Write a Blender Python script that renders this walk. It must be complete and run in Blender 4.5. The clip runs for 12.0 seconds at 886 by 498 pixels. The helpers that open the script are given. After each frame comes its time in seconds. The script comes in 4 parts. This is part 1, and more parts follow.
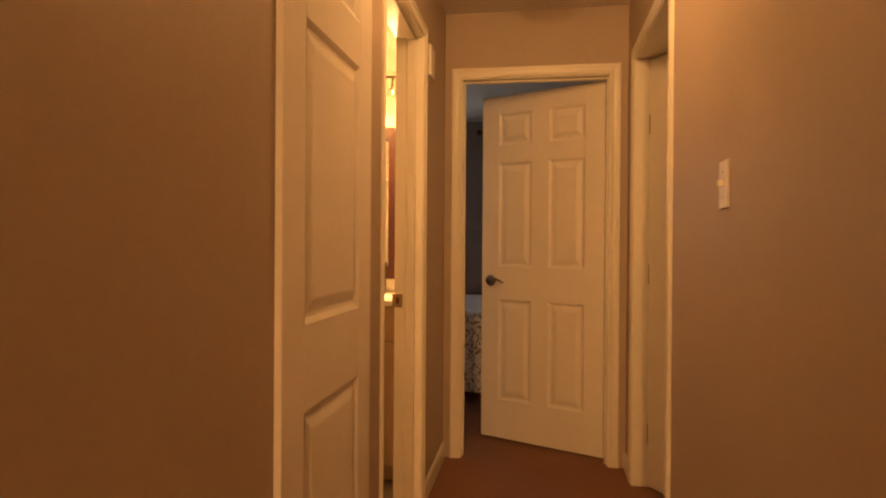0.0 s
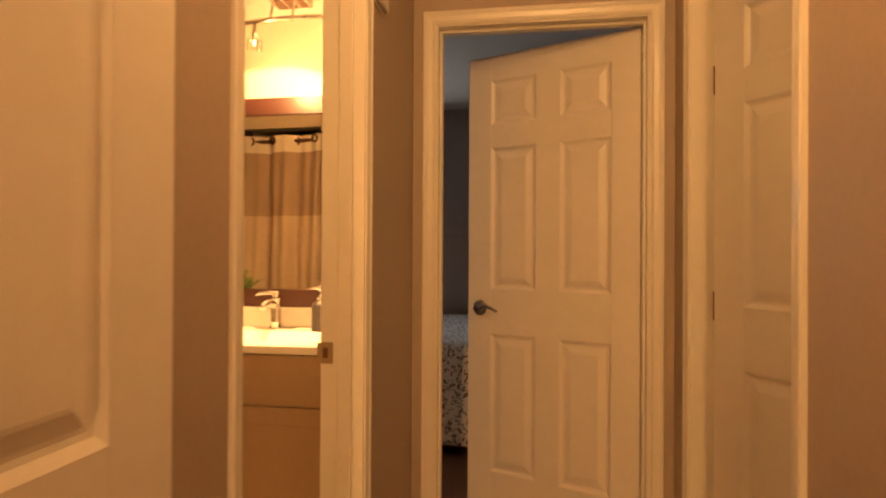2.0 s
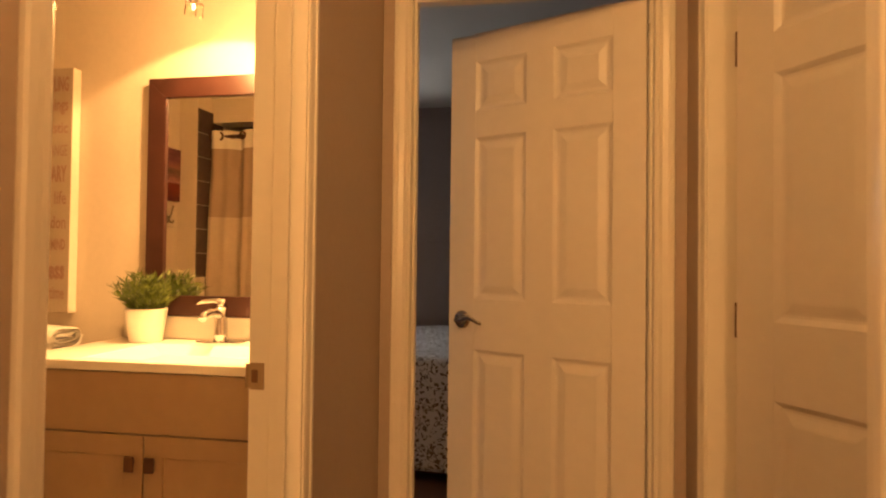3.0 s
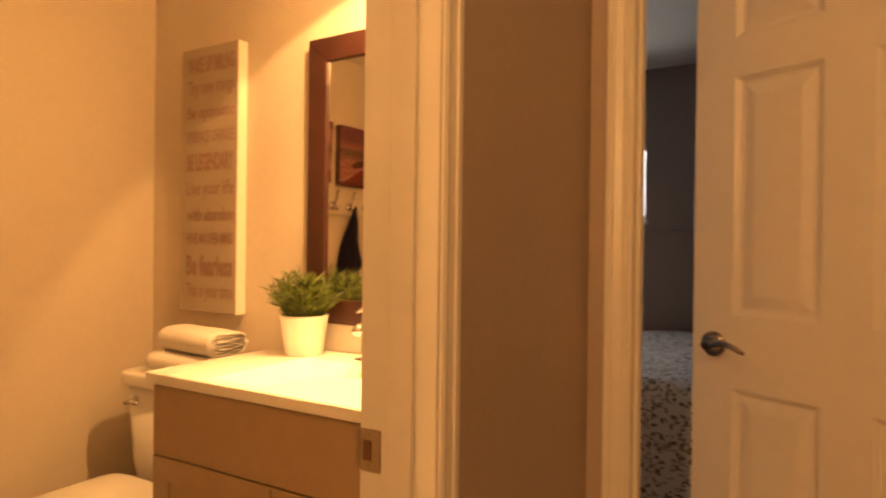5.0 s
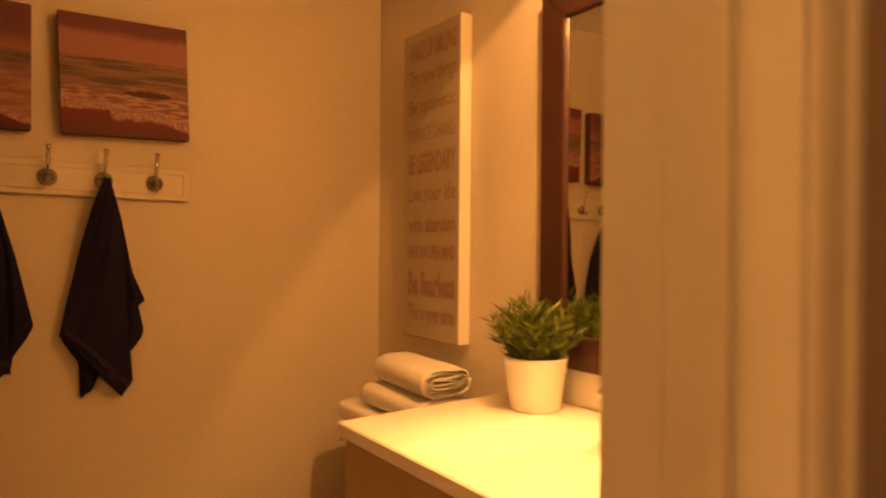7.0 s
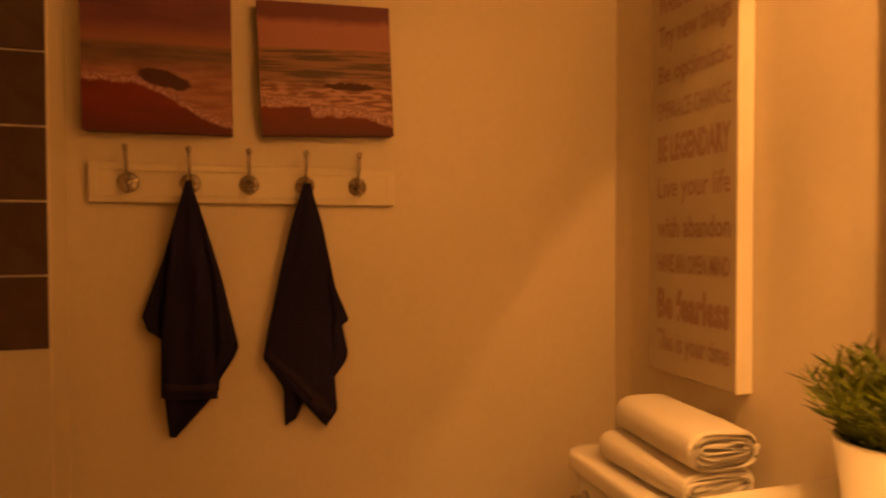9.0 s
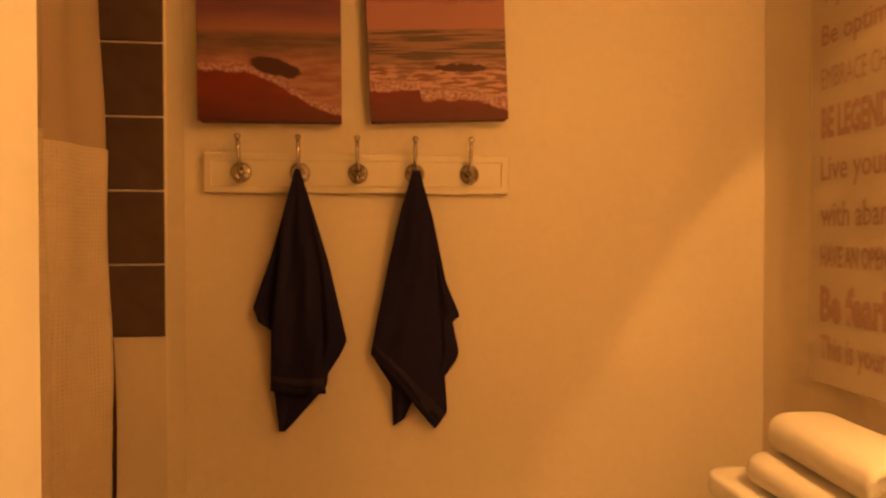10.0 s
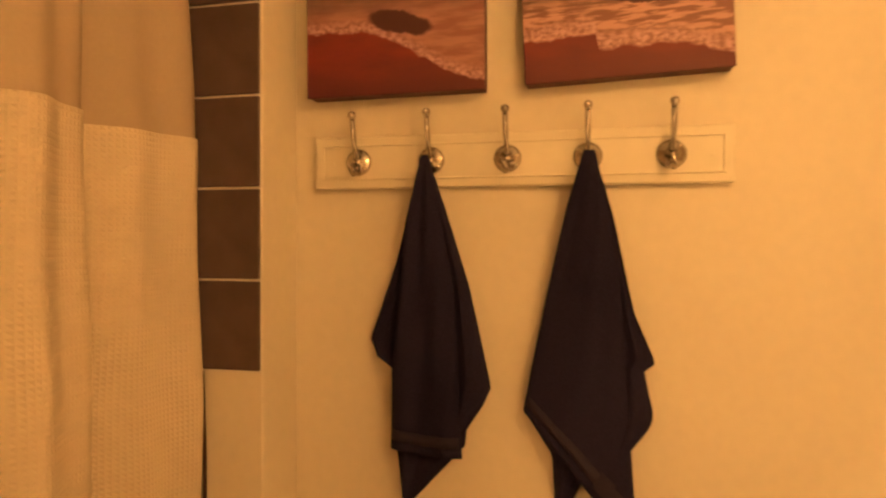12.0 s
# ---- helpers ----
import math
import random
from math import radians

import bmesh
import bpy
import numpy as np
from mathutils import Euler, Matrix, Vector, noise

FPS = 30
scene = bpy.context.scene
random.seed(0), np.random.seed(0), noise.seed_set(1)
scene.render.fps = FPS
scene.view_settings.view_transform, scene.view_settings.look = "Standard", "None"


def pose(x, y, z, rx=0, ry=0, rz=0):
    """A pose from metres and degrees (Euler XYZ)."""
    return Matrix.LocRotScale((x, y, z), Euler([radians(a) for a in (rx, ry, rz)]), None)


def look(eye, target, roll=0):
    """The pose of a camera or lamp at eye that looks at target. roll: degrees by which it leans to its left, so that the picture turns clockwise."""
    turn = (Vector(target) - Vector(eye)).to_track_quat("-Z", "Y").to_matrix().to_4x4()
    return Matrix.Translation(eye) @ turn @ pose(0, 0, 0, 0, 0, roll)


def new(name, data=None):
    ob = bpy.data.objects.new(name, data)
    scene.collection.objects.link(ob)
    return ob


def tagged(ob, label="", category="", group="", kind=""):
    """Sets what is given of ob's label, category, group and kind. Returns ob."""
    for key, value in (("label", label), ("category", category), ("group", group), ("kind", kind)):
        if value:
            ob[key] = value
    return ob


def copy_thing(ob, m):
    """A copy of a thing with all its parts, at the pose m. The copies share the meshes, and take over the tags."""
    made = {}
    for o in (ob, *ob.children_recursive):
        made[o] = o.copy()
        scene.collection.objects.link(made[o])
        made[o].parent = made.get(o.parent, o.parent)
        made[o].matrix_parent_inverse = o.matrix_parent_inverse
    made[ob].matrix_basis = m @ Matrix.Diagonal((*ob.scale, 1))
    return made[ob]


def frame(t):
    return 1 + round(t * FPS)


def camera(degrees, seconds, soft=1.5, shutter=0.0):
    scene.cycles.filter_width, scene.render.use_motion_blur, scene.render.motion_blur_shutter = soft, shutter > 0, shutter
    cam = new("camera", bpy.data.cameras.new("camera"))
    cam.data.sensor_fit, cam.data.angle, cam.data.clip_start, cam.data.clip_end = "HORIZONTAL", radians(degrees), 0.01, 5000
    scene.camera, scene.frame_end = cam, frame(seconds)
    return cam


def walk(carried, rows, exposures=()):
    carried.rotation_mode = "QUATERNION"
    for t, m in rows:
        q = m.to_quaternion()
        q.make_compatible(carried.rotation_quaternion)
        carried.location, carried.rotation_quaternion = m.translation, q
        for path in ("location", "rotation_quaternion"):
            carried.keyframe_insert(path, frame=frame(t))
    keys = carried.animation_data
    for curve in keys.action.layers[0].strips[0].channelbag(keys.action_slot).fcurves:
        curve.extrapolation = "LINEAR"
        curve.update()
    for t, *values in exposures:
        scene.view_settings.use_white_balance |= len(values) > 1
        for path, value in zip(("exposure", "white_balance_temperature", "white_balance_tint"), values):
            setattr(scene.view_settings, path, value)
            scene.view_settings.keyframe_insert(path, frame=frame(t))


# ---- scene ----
cam = camera(70.8, 12.0, 2.1, 0.5)
EXPOSURES = [(0.0, -0.03, 6700, 11), (1.0, -0.03, 6650, 12), (2.0, 0.20, 6350, 8), (2.5, 0.25, 6350, 8), (4.5, 0.23, 6450, 9), (5.5, -0.03, 6850, 13), (6.0, -0.3, 7700, 17), (6.5, -0.44, 7800, 18), (8.5, -0.92, 10100, 29), (9.5, -0.43, 9500, 25), (10.5, 0.13, 6850, 6), (11.0, 0.36, 6450, 0), (12.0, 0.56, 6050, -2)]
PATH = [
    (0, (0.046, -0.26, 1.136), (-0.273, 1.715, 1.128), 0.4),
    (0.5, (-0.029, 0.017, 1.142), (-0.32, 1.996, 1.142), 0.2),
    (1, (-0.02, 0.268, 1.138), (-0.333, 2.244, 1.153), 0.0),
    (1.5, (0.028, 0.496, 1.165), (-0.325, 2.465, 1.172), 0.3),
    (2, (0.012, 0.735, 1.176), (-0.309, 2.709, 1.187), 0.3),
    (2.5, (0.089, 0.928, 1.162), (-0.254, 2.898, 1.19), 0.4),
    (2.7, (0.076, 0.993, 1.154), (-0.239, 2.968, 1.193), 0.7),
    (4.3, (-0.035, 1.457, 1.159), (-0.696, 3.345, 1.171), 0.3),
    (4.5, (-0.033, 1.535, 1.169), (-0.802, 3.381, 1.173), 0.4),
    (5, (-0.055, 1.664, 1.183), (-1.062, 3.392, 1.176), 0.7),
    (5.5, (-0.064, 1.775, 1.179), (-1.311, 3.339, 1.178), 0.5),
    (6, (-0.084, 1.849, 1.194), (-1.484, 3.277, 1.179), 0.3),
    (6.5, (-0.199, 1.945, 1.193), (-1.712, 3.254, 1.191), 0.3),
    (6.7, (-0.246, 1.994, 1.2), (-1.806, 3.246, 1.198), 0.5),
    (8.3, (-0.605, 2.138, 1.228), (-2.398, 3.025, 1.242), -0.4),
    (8.5, (-0.598, 2.179, 1.231), (-2.441, 2.955, 1.241), -0.1),
    (9, (-0.649, 2.165, 1.26), (-2.562, 2.748, 1.22), -0.1),
    (9.5, (-0.692, 2.18, 1.253), (-2.655, 2.559, 1.207), -0.2),
    (10, (-0.749, 2.191, 1.233), (-2.737, 2.411, 1.205), -0.1),
    (10.5, (-0.833, 2.195, 1.222), (-2.83, 2.305, 1.212), -0.2),
    (11, (-0.926, 2.214, 1.226), (-2.926, 2.19, 1.216), -0.4),
    (11.5, (-1.027, 2.238, 1.225), (-3.019, 2.053, 1.231), -0.4),
    (12, (-1.121, 2.267, 1.245), (-3.074, 1.834, 1.225), 0.1),
]
walk(cam, [(t, look(eye, target, roll)) for t, eye, target, roll in PATH], EXPOSURES)


# ---- light ----
world = bpy.data.worlds.new("sky")
scene.world = world
world.use_nodes = True
sky = world.node_tree.nodes.new("ShaderNodeTexSky")
sky.sky_type, sky.sun_disc, sky.sun_elevation, sky.sun_rotation = "NISHITA", False, radians(35), radians(200)
world.node_tree.links.new(sky.outputs[0], world.node_tree.nodes["Background"].inputs[0])
world.node_tree.nodes["Background"].inputs[1].default_value = 0.1


def lamp(name, kind, place, energy, colour, target=None, **extra):
    data = bpy.data.lights.new(name, kind)
    data.energy, data.color = energy, colour
    if "size" in extra:
        data.shape, data.size, data.size_y = "RECTANGLE", extra["size"][0], extra["size"][1]
    if "radius" in extra:
        data.shadow_soft_size = extra["radius"]
    if "cone" in extra:
        data.spot_size, data.spot_blend = radians(extra["cone"]), extra["blend"]
    ob = new(name, data)
    ob.matrix_world = look(place, target) if target else pose(*place)
    return ob


WARM = (1.0, 0.49, 0.155)
# unseen hall lamps; the far one is added to even out the light
lamp("unseen_hall_bulb", "POINT", (0.05, 1.55, 2.25), 20, WARM, radius=0.09)
lamp("unseen_hall_bulb", "POINT", (0.05, -4.3, 2.2), 335, WARM, radius=0.09)
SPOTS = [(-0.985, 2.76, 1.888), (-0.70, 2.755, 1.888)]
for sx, sy, sz in SPOTS:
    lamp("spot_bulb", "SPOT", (sx, sy + 0.03, sz - 0.01), 6, WARM, (sx, 3.06, 1.81), radius=0.012, cone=80, blend=0.8)
    lamp("down_bulb", "SPOT", (sx, sy + 0.012, sz - 0.04), 32, WARM, (sx, 2.82, 0.88), radius=0.015, cone=116, blend=0.9)
    lamp("basin_beam_bulb", "SPOT", (sx, sy + 0.012, sz - 0.045), 40, WARM, (-0.98, 2.74, 0.85), radius=0.012, cone=42, blend=0.6)
    lamp("halogen_bulb", "POINT", (sx, sy + 0.012, sz - 0.035), 6.2, WARM, radius=0.012)
# added spot standing in for lamp light the mirror throws on the towel wall
lamp("mirror_bounce_fill", "SPOT", (-0.985, 2.79, 1.85), 19, WARM, (-1.0733, 3.4399, 1.0952), radius=0.012, cone=124, blend=0.09)
lamp("window_daylight", "AREA", (-1.7, 5.93, 1.63), 6, (1.0, 0.90, 0.80), (-1.7, 4.0, 1.2), size=(1.4, 0.5))


# ---- materials ----
def material(name, colour, rough=0.6, metal=0.0, vary=0.06, grain=40.0, bump=0.1, stain=2.5, fine=None, **extra):
    """Principled paint with two scales of variation and fine relief."""
    m = bpy.data.materials.new(name)
    m.use_nodes = True
    n, l = m.node_tree.nodes, m.node_tree.links
    p = n["Principled BSDF"]
    co = n.new("ShaderNodeTexCoord")
    a, b = n.new("ShaderNodeTexNoise"), n.new("ShaderNodeTexNoise")
    a.inputs["Scale"].default_value, b.inputs["Scale"].default_value = grain, stain
    a.inputs["Detail"].default_value = b.inputs["Detail"].default_value = 4
    l.new(co.outputs["Object"], a.inputs["Vector"])
    l.new(co.outputs["Object"], b.inputs["Vector"])
    mix = n.new("ShaderNodeMath")
    mix.operation = "ADD"
    l.new(a.outputs["Fac"], mix.inputs[0])
    l.new(b.outputs["Fac"], mix.inputs[1])
    ramp = n.new("ShaderNodeMapRange")
    ramp.inputs["From Min"].default_value, ramp.inputs["From Max"].default_value = 0.6, 1.4
    ramp.inputs["To Min"].default_value, ramp.inputs["To Max"].default_value = 1 - vary, 1 + vary
    l.new(mix.outputs[0], ramp.inputs["Value"])
    scale = n.new("ShaderNodeVectorMath")
    scale.operation = "SCALE"
    scale.inputs[0].default_value = colour
    l.new(ramp.outputs[0], scale.inputs["Scale"])
    l.new(scale.outputs[0], p.inputs["Base Color"])
    p.inputs["Roughness"].default_value, p.inputs["Metallic"].default_value = rough, metal
    rr = n.new("ShaderNodeMapRange")
    rr.inputs["To Min"].default_value, rr.inputs["To Max"].default_value = max(0, rough - 0.08), min(1, rough + 0.08)
    l.new(b.outputs["Fac"], rr.inputs["Value"])
    l.new(rr.outputs[0], p.inputs["Roughness"])
    if bump:
        c = n.new("ShaderNodeTexNoise")
        c.inputs["Scale"].default_value = fine or grain * 4
        l.new(co.outputs["Object"], c.inputs["Vector"])
        bp = n.new("ShaderNodeBump")
        bp.inputs["Strength"].default_value, bp.inputs["Distance"].default_value = bump, 0.002
        l.new(c.outputs["Fac"], bp.inputs["Height"])
        l.new(bp.outputs[0], p.inputs["Normal"])
    for key, value in extra.items():
        p.inputs[key.replace("_", " ")].default_value = value
    return m


HALL = material("hall_paint", (0.42, 0.346, 0.292), 0.55, vary=0.05, grain=60, bump=0.15, fine=260)
BATH = material("bathroom_paint", (0.66, 0.58, 0.47), 0.5, vary=0.04, grain=60, bump=0.12, fine=260)
CEIL = material("ceiling_paint", (0.74, 0.72, 0.68), 0.8, vary=0.05, grain=90, bump=0.3, fine=180)
BEDWALL = material("bedroom_paint", (0.36, 0.30, 0.28), 0.6, vary=0.05, bump=0.12, fine=240)
TRIM = material("trim_gloss_paint", (0.78, 0.75, 0.68), 0.3, vary=0.03, grain=25, bump=0.06, fine=90)
DOORPAINT = material("door_paint", (0.80, 0.77, 0.73), 0.33, vary=0.03, grain=30, bump=0.08, fine=140)
CARPET = material("carpet", (0.23, 0.115, 0.07), 0.95, vary=0.15, grain=220, bump=0.9, fine=500)
BATHFLOOR = material("bathroom_floor", (0.35, 0.30, 0.25), 0.4, vary=0.1, grain=12, bump=0.05)
TILE = material("slate_tile", (0.085, 0.052, 0.050), 0.35, vary=0.25, grain=30, bump=0.2, fine=80)
GROUT = material("grout", (0.62, 0.57, 0.50), 0.9, vary=0.08)
CHROME = material("chrome", (0.62, 0.61, 0.60), 0.12, 1.0, vary=0.02, bump=0.0)
NICKEL = material("brushed_nickel", (0.44, 0.40, 0.36), 0.27, 1.0, vary=0.06, bump=0.03)
BRONZE = material("dark_bronze", (0.15, 0.08, 0.055), 0.35, 0.8, vary=0.1, bump=0.03)
BRASSY = material("strike_brass", (0.35, 0.27, 0.18), 0.35, 1.0, vary=0.08, bump=0.03)
WOOD = material("espresso_wood", (0.045, 0.016, 0.012), 0.38, vary=0.25, grain=18, bump=0.12, fine=120)
CABINET = material("taupe_cabinet", (0.38, 0.27, 0.17), 0.42, vary=0.06, grain=25, bump=0.06)
MARBLE = material("cultured_marble", (0.82, 0.79, 0.72), 0.18, vary=0.03, grain=6, bump=0.0)
CERAMIC = material("white_ceramic", (0.82, 0.80, 0.76), 0.12, vary=0.02, bump=0.0)
POT = material("white_pot", (0.80, 0.78, 0.74), 0.35, vary=0.03, bump=0.03)
PLASTIC = material("white_plastic", (0.76, 0.73, 0.67), 0.35, vary=0.02, bump=0.0)
HOOKMETAL = material("polished_nickel", (0.50, 0.45, 0.40), 0.16, 1.0, vary=0.12, bump=0.03)
BLACKTERRY = material("black_terry", (0.020, 0.017, 0.040), 0.95, vary=0.3, grain=300, bump=1.0, fine=700, Specular_IOR_Level=0.05)
BLACKBAND = material("black_woven_band", (0.024, 0.018, 0.036), 0.8, vary=0.2, grain=300, bump=0.5, Specular_IOR_Level=0.2)
WHITETERRY = material("white_terry", (0.80, 0.77, 0.71), 0.95, vary=0.06, grain=260, bump=0.8, fine=650)
LEAF = material("leaf_green", (0.105, 0.165, 0.022), 0.42, vary=0.8, grain=60, bump=0.05)
STEM = material("stem_green", (0.06, 0.09, 0.02), 0.6, vary=0.2)
SOIL = material("potting_soil", (0.03, 0.022, 0.016), 0.95, vary=0.3, grain=150, bump=0.8)
SOAP = material("dark_grey_bottle", (0.05, 0.045, 0.045), 0.4, vary=0.08, bump=0.05)
INK = material("grey_ink", (0.33, 0.21, 0.175), 0.8, vary=0.2, grain=120, bump=0.0)
# face toned down, edge paled: light from the right put into both colours
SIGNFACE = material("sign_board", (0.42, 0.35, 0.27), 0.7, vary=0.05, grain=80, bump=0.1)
SIGNEDGE_LIT = material("sign_edge_lit", (0.82, 0.76, 0.66), 0.6, vary=0.04)
RACK = material("rack_white_paint", (0.68, 0.61, 0.50), 0.4, vary=0.04, bump=0.05)
CANVASEDGE = material("canvas_edge", (0.10, 0.035, 0.03), 0.7, vary=0.2)
TUB = material("tub_enamel", (0.80, 0.77, 0.72), 0.15, vary=0.02, bump=0.0)
DRAPE = material("dark_drape", (0.07, 0.06, 0.065), 0.9, vary=0.15, grain=120, bump=0.4)
MIRROR = material("mirror_silver", (0.92, 0.92, 0.90), 0.0, 1.0, vary=0.0, bump=0.0)
MIRROR.node_tree.nodes["Principled BSDF"].inputs["Roughness"].default_value = 0.01
for link in list(MIRROR.node_tree.links):
    if link.to_socket.name == "Roughness":
        MIRROR.node_tree.links.remove(link)
GLASS = material("lamp_glass", (0.95, 0.95, 0.92), 0.05, vary=0.0, bump=0.0, Transmission_Weight=1.0, IOR=1.45)


def glowing(name, colour, strength):
    m = material(name, colour, 0.5, bump=0.0)
    p = m.node_tree.nodes["Principled BSDF"]
    p.inputs["Emission Color"].default_value, p.inputs["Emission Strength"].default_value = (*colour, 1), strength
    return m


BULB = glowing("bulb_glow", (1.0, 0.62, 0.25), 18)
SHADE = glowing("lamp_shade_glow", (1.0, 0.55, 0.2), 4)
DAY = glowing("daylight_backdrop", (1.0, 0.95, 0.9), 2.0)


# ---- mesh helpers ----
def mesh_of(bm, name, mat, smooth=False):
    me = bpy.data.meshes.new(name)
    bmesh.ops.recalc_face_normals(bm, faces=bm.faces)
    for f in bm.faces:
        f.smooth = smooth
    bm.to_mesh(me)
    bm.free()
    me.materials.append(mat)
    return me


def thing(name, label, category, at=None, group="", kind=""):
    ob = new(name)
    ob.empty_display_size = 0.05
    if at is not None:
        ob.matrix_basis = at
    return tagged(ob, label, category, group, kind)


def part(name, bm, mat, parent, label="", smooth=False):
    ob = new(name, mesh_of(bm, name, mat, smooth))
    ob.parent = parent
    return tagged(ob, label)


def structure(name, bm, mat, label, category, smooth=False):
    return tagged(new(name, mesh_of(bm, name, mat, smooth)), label, category, "", "structure")


def solid(name, bm, mat, label, category, smooth=False, group="", kind=""):
    return tagged(new(name, mesh_of(bm, name, mat, smooth)), label, category, group, kind)


def box(x0, x1, y0, y1, z0, z1, bevel=0.0, bm=None, segments=2):
    own = bmesh.new()
    bmesh.ops.create_cube(own, size=1.0)
    for v in own.verts:
        v.co = Vector(((x0 + x1) / 2 + v.co.x * (x1 - x0), (y0 + y1) / 2 + v.co.y * (y1 - y0), (z0 + z1) / 2 + v.co.z * (z1 - z0)))
    if bevel:
        bmesh.ops.bevel(own, geom=own.edges[:], offset=bevel, segments=segments, affect="EDGES", profile=0.5)
    return own if bm is None else merge(bm, own)


def merge(bm, other, m=None):
    me = bpy.data.meshes.new("tmp")
    if m is not None:
        other.transform(m)
    other.to_mesh(me)
    other.free()
    bm.from_mesh(me)
    bpy.data.meshes.remove(me)
    return bm


def lathe(profile, sides=32, m=None):
    """A turned shape round z from (radius, height) pairs."""
    bm = bmesh.new()
    rings = []
    for r, z in profile:
        rings.append([bm.verts.new((r * math.cos(2 * math.pi * k / sides), r * math.sin(2 * math.pi * k / sides), z)) for k in range(sides)] if r > 1e-5 else [bm.verts.new((0, 0, z))])
    for a, b in zip(rings, rings[1:]):
        for k in range(sides):
            q = (k + 1) % sides
            if len(a) == 1 and len(b) > 1:
                bm.faces.new((a[0], b[k], b[q]))
            elif len(b) == 1 and len(a) > 1:
                bm.faces.new((a[k], b[0], a[q]))
            elif len(a) > 1:
                bm.faces.new((a[k], b[k], b[q], a[q]))
    if m is not None:
        bm.transform(m)
    return bm


def tube(points, radius, sides=10, caps=True):
    """A round bar along a line of points; radius may be one number or one for each point."""
    bm = bmesh.new()
    pts = [Vector(p) for p in points]
    rings = []
    for i, p in enumerate(pts):
        d = (pts[min(i + 1, len(pts) - 1)] - pts[max(i - 1, 0)]).normalized()
        up = Vector((0, 0, 1)) if abs(d.z) < 0.9 else Vector((1, 0, 0))
        u = d.cross(up).normalized()
        v = d.cross(u)
        r = radius[i] if isinstance(radius, (list, tuple)) else radius
        rings.append([bm.verts.new(p + r * (math.cos(2 * math.pi * k / sides) * u + math.sin(2 * math.pi * k / sides) * v)) for k in range(sides)])
    for a, b in zip(rings, rings[1:]):
        for k in range(sides):
            bm.faces.new((a[k], b[k], b[(k + 1) % sides], a[(k + 1) % sides]))
    if caps:
        bm.faces.new(rings[0])
        bm.faces.new(rings[-1])
    return bm


def sheet(f, nu, nv, thick=0.0):
    """A surface f(u, v) over the unit square, doubled to a thickness along its normal if asked."""
    bm = bmesh.new()
    g = [[bm.verts.new(f(i / nu, j / nv)) for j in range(nv + 1)] for i in range(nu + 1)]
    for i in range(nu):
        for j in range(nv):
            bm.faces.new((g[i][j], g[i + 1][j], g[i + 1][j + 1], g[i][j + 1]))
    if thick:
        bmesh.ops.recalc_face_normals(bm, faces=bm.faces)
        bmesh.ops.solidify(bm, geom=bm.faces[:], thickness=thick)
    return bm


# ---- the plan ----
LEFT, RIGHT = -0.447, 0.472          # hall walls
FAR_LEFT, FAR_END = -0.470, -0.484   # left wall past the bathroom doorway, slightly out of line
WALL = 0.12
BX0, BX1 = -2.08, LEFT - WALL        # bathroom, across
NORTH = 3.062                        # end wall of the hall
VAN = 3.074                          # vanity wall of the bathroom
CEILING, BATHCEIL = 2.385, 2.095
BD0, BD1 = 1.639, 2.358              # bathroom doorway
RD0, RD1 = 1.985, 2.815               # doorway in the right wall
ED0, ED1 = -0.387, 0.376             # bedroom doorway
HEAD = 2.03
TUB_Y = 1.62
SOUTH = -5.2
BACK = 5.95                          # bedroom's far wall

floor_bm = box(LEFT - WALL, RIGHT + WALL, SOUTH, BACK, -0.1, 0.0)
box(-3.4, LEFT - WALL, NORTH + 0.06, BACK, -0.1, 0.0, bm=floor_bm)
box(RIGHT + WALL, 1.6, NORTH + 0.06, BACK, -0.1, 0.0, bm=floor_bm)
structure("floor", floor_bm, CARPET, "reddish brown carpet in hall and bedroom", "floor")
structure("floor_bathroom", box(BX0 - 0.1, LEFT - WALL, 0.75, NORTH + 0.06, -0.1, 0.004), BATHFLOOR, "beige bathroom floor", "floor")

wl = bmesh.new()
box(LEFT - WALL + 0.004, LEFT, SOUTH, BD0 - 0.02, 0, CEILING, bm=wl)
slanted = box(LEFT - WALL + 0.004, FAR_LEFT, BD1 + 0.02, NORTH, 0, CEILING)
for v in slanted.verts:
    if v.co.x > -0.5 and v.co.y > 2.8:
        v.co.x = FAR_END
merge(wl, slanted)
box(LEFT - WALL + 0.004, FAR_LEFT, BD0 - 0.02, BD1 + 0.02, HEAD + 0.02, CEILING, bm=wl)
structure("wall_west", wl, HALL, "taupe painted hall wall with bathroom doorway", "wall")
wb = bmesh.new()
box(LEFT - WALL - 0.02, LEFT - WALL + 0.004, 0.75, BD0 - 0.02, 0, BATHCEIL, bm=wb)
box(LEFT - WALL - 0.02, LEFT - WALL + 0.004, BD1 + 0.02, VAN, 0, BATHCEIL, bm=wb)
box(LEFT - WALL - 0.02, LEFT - WALL + 0.004, BD0 - 0.02, BD1 + 0.02, HEAD + 0.02, BATHCEIL, bm=wb)
structure("wall_bathroom_east", wb, BATH, "cream painted bathroom wall round the doorway", "wall")
wr = bmesh.new()
box(RIGHT, RIGHT + WALL, SOUTH, RD0 - 0.02, 0, CEILING, bm=wr)
box(RIGHT, RIGHT + WALL, RD1 + 0.02, NORTH, 0, CEILING, bm=wr)
box(RIGHT, RIGHT + WALL, RD0 - 0.02, RD1 + 0.02, HEAD + 0.02, CEILING, bm=wr)
structure("wall_east", wr, HALL, "taupe painted hall wall with a doorway", "wall")
wn = bmesh.new()
box(LEFT - WALL + 0.004, ED0 - 0.02, NORTH, NORTH + 0.06, 0, CEILING, bm=wn)
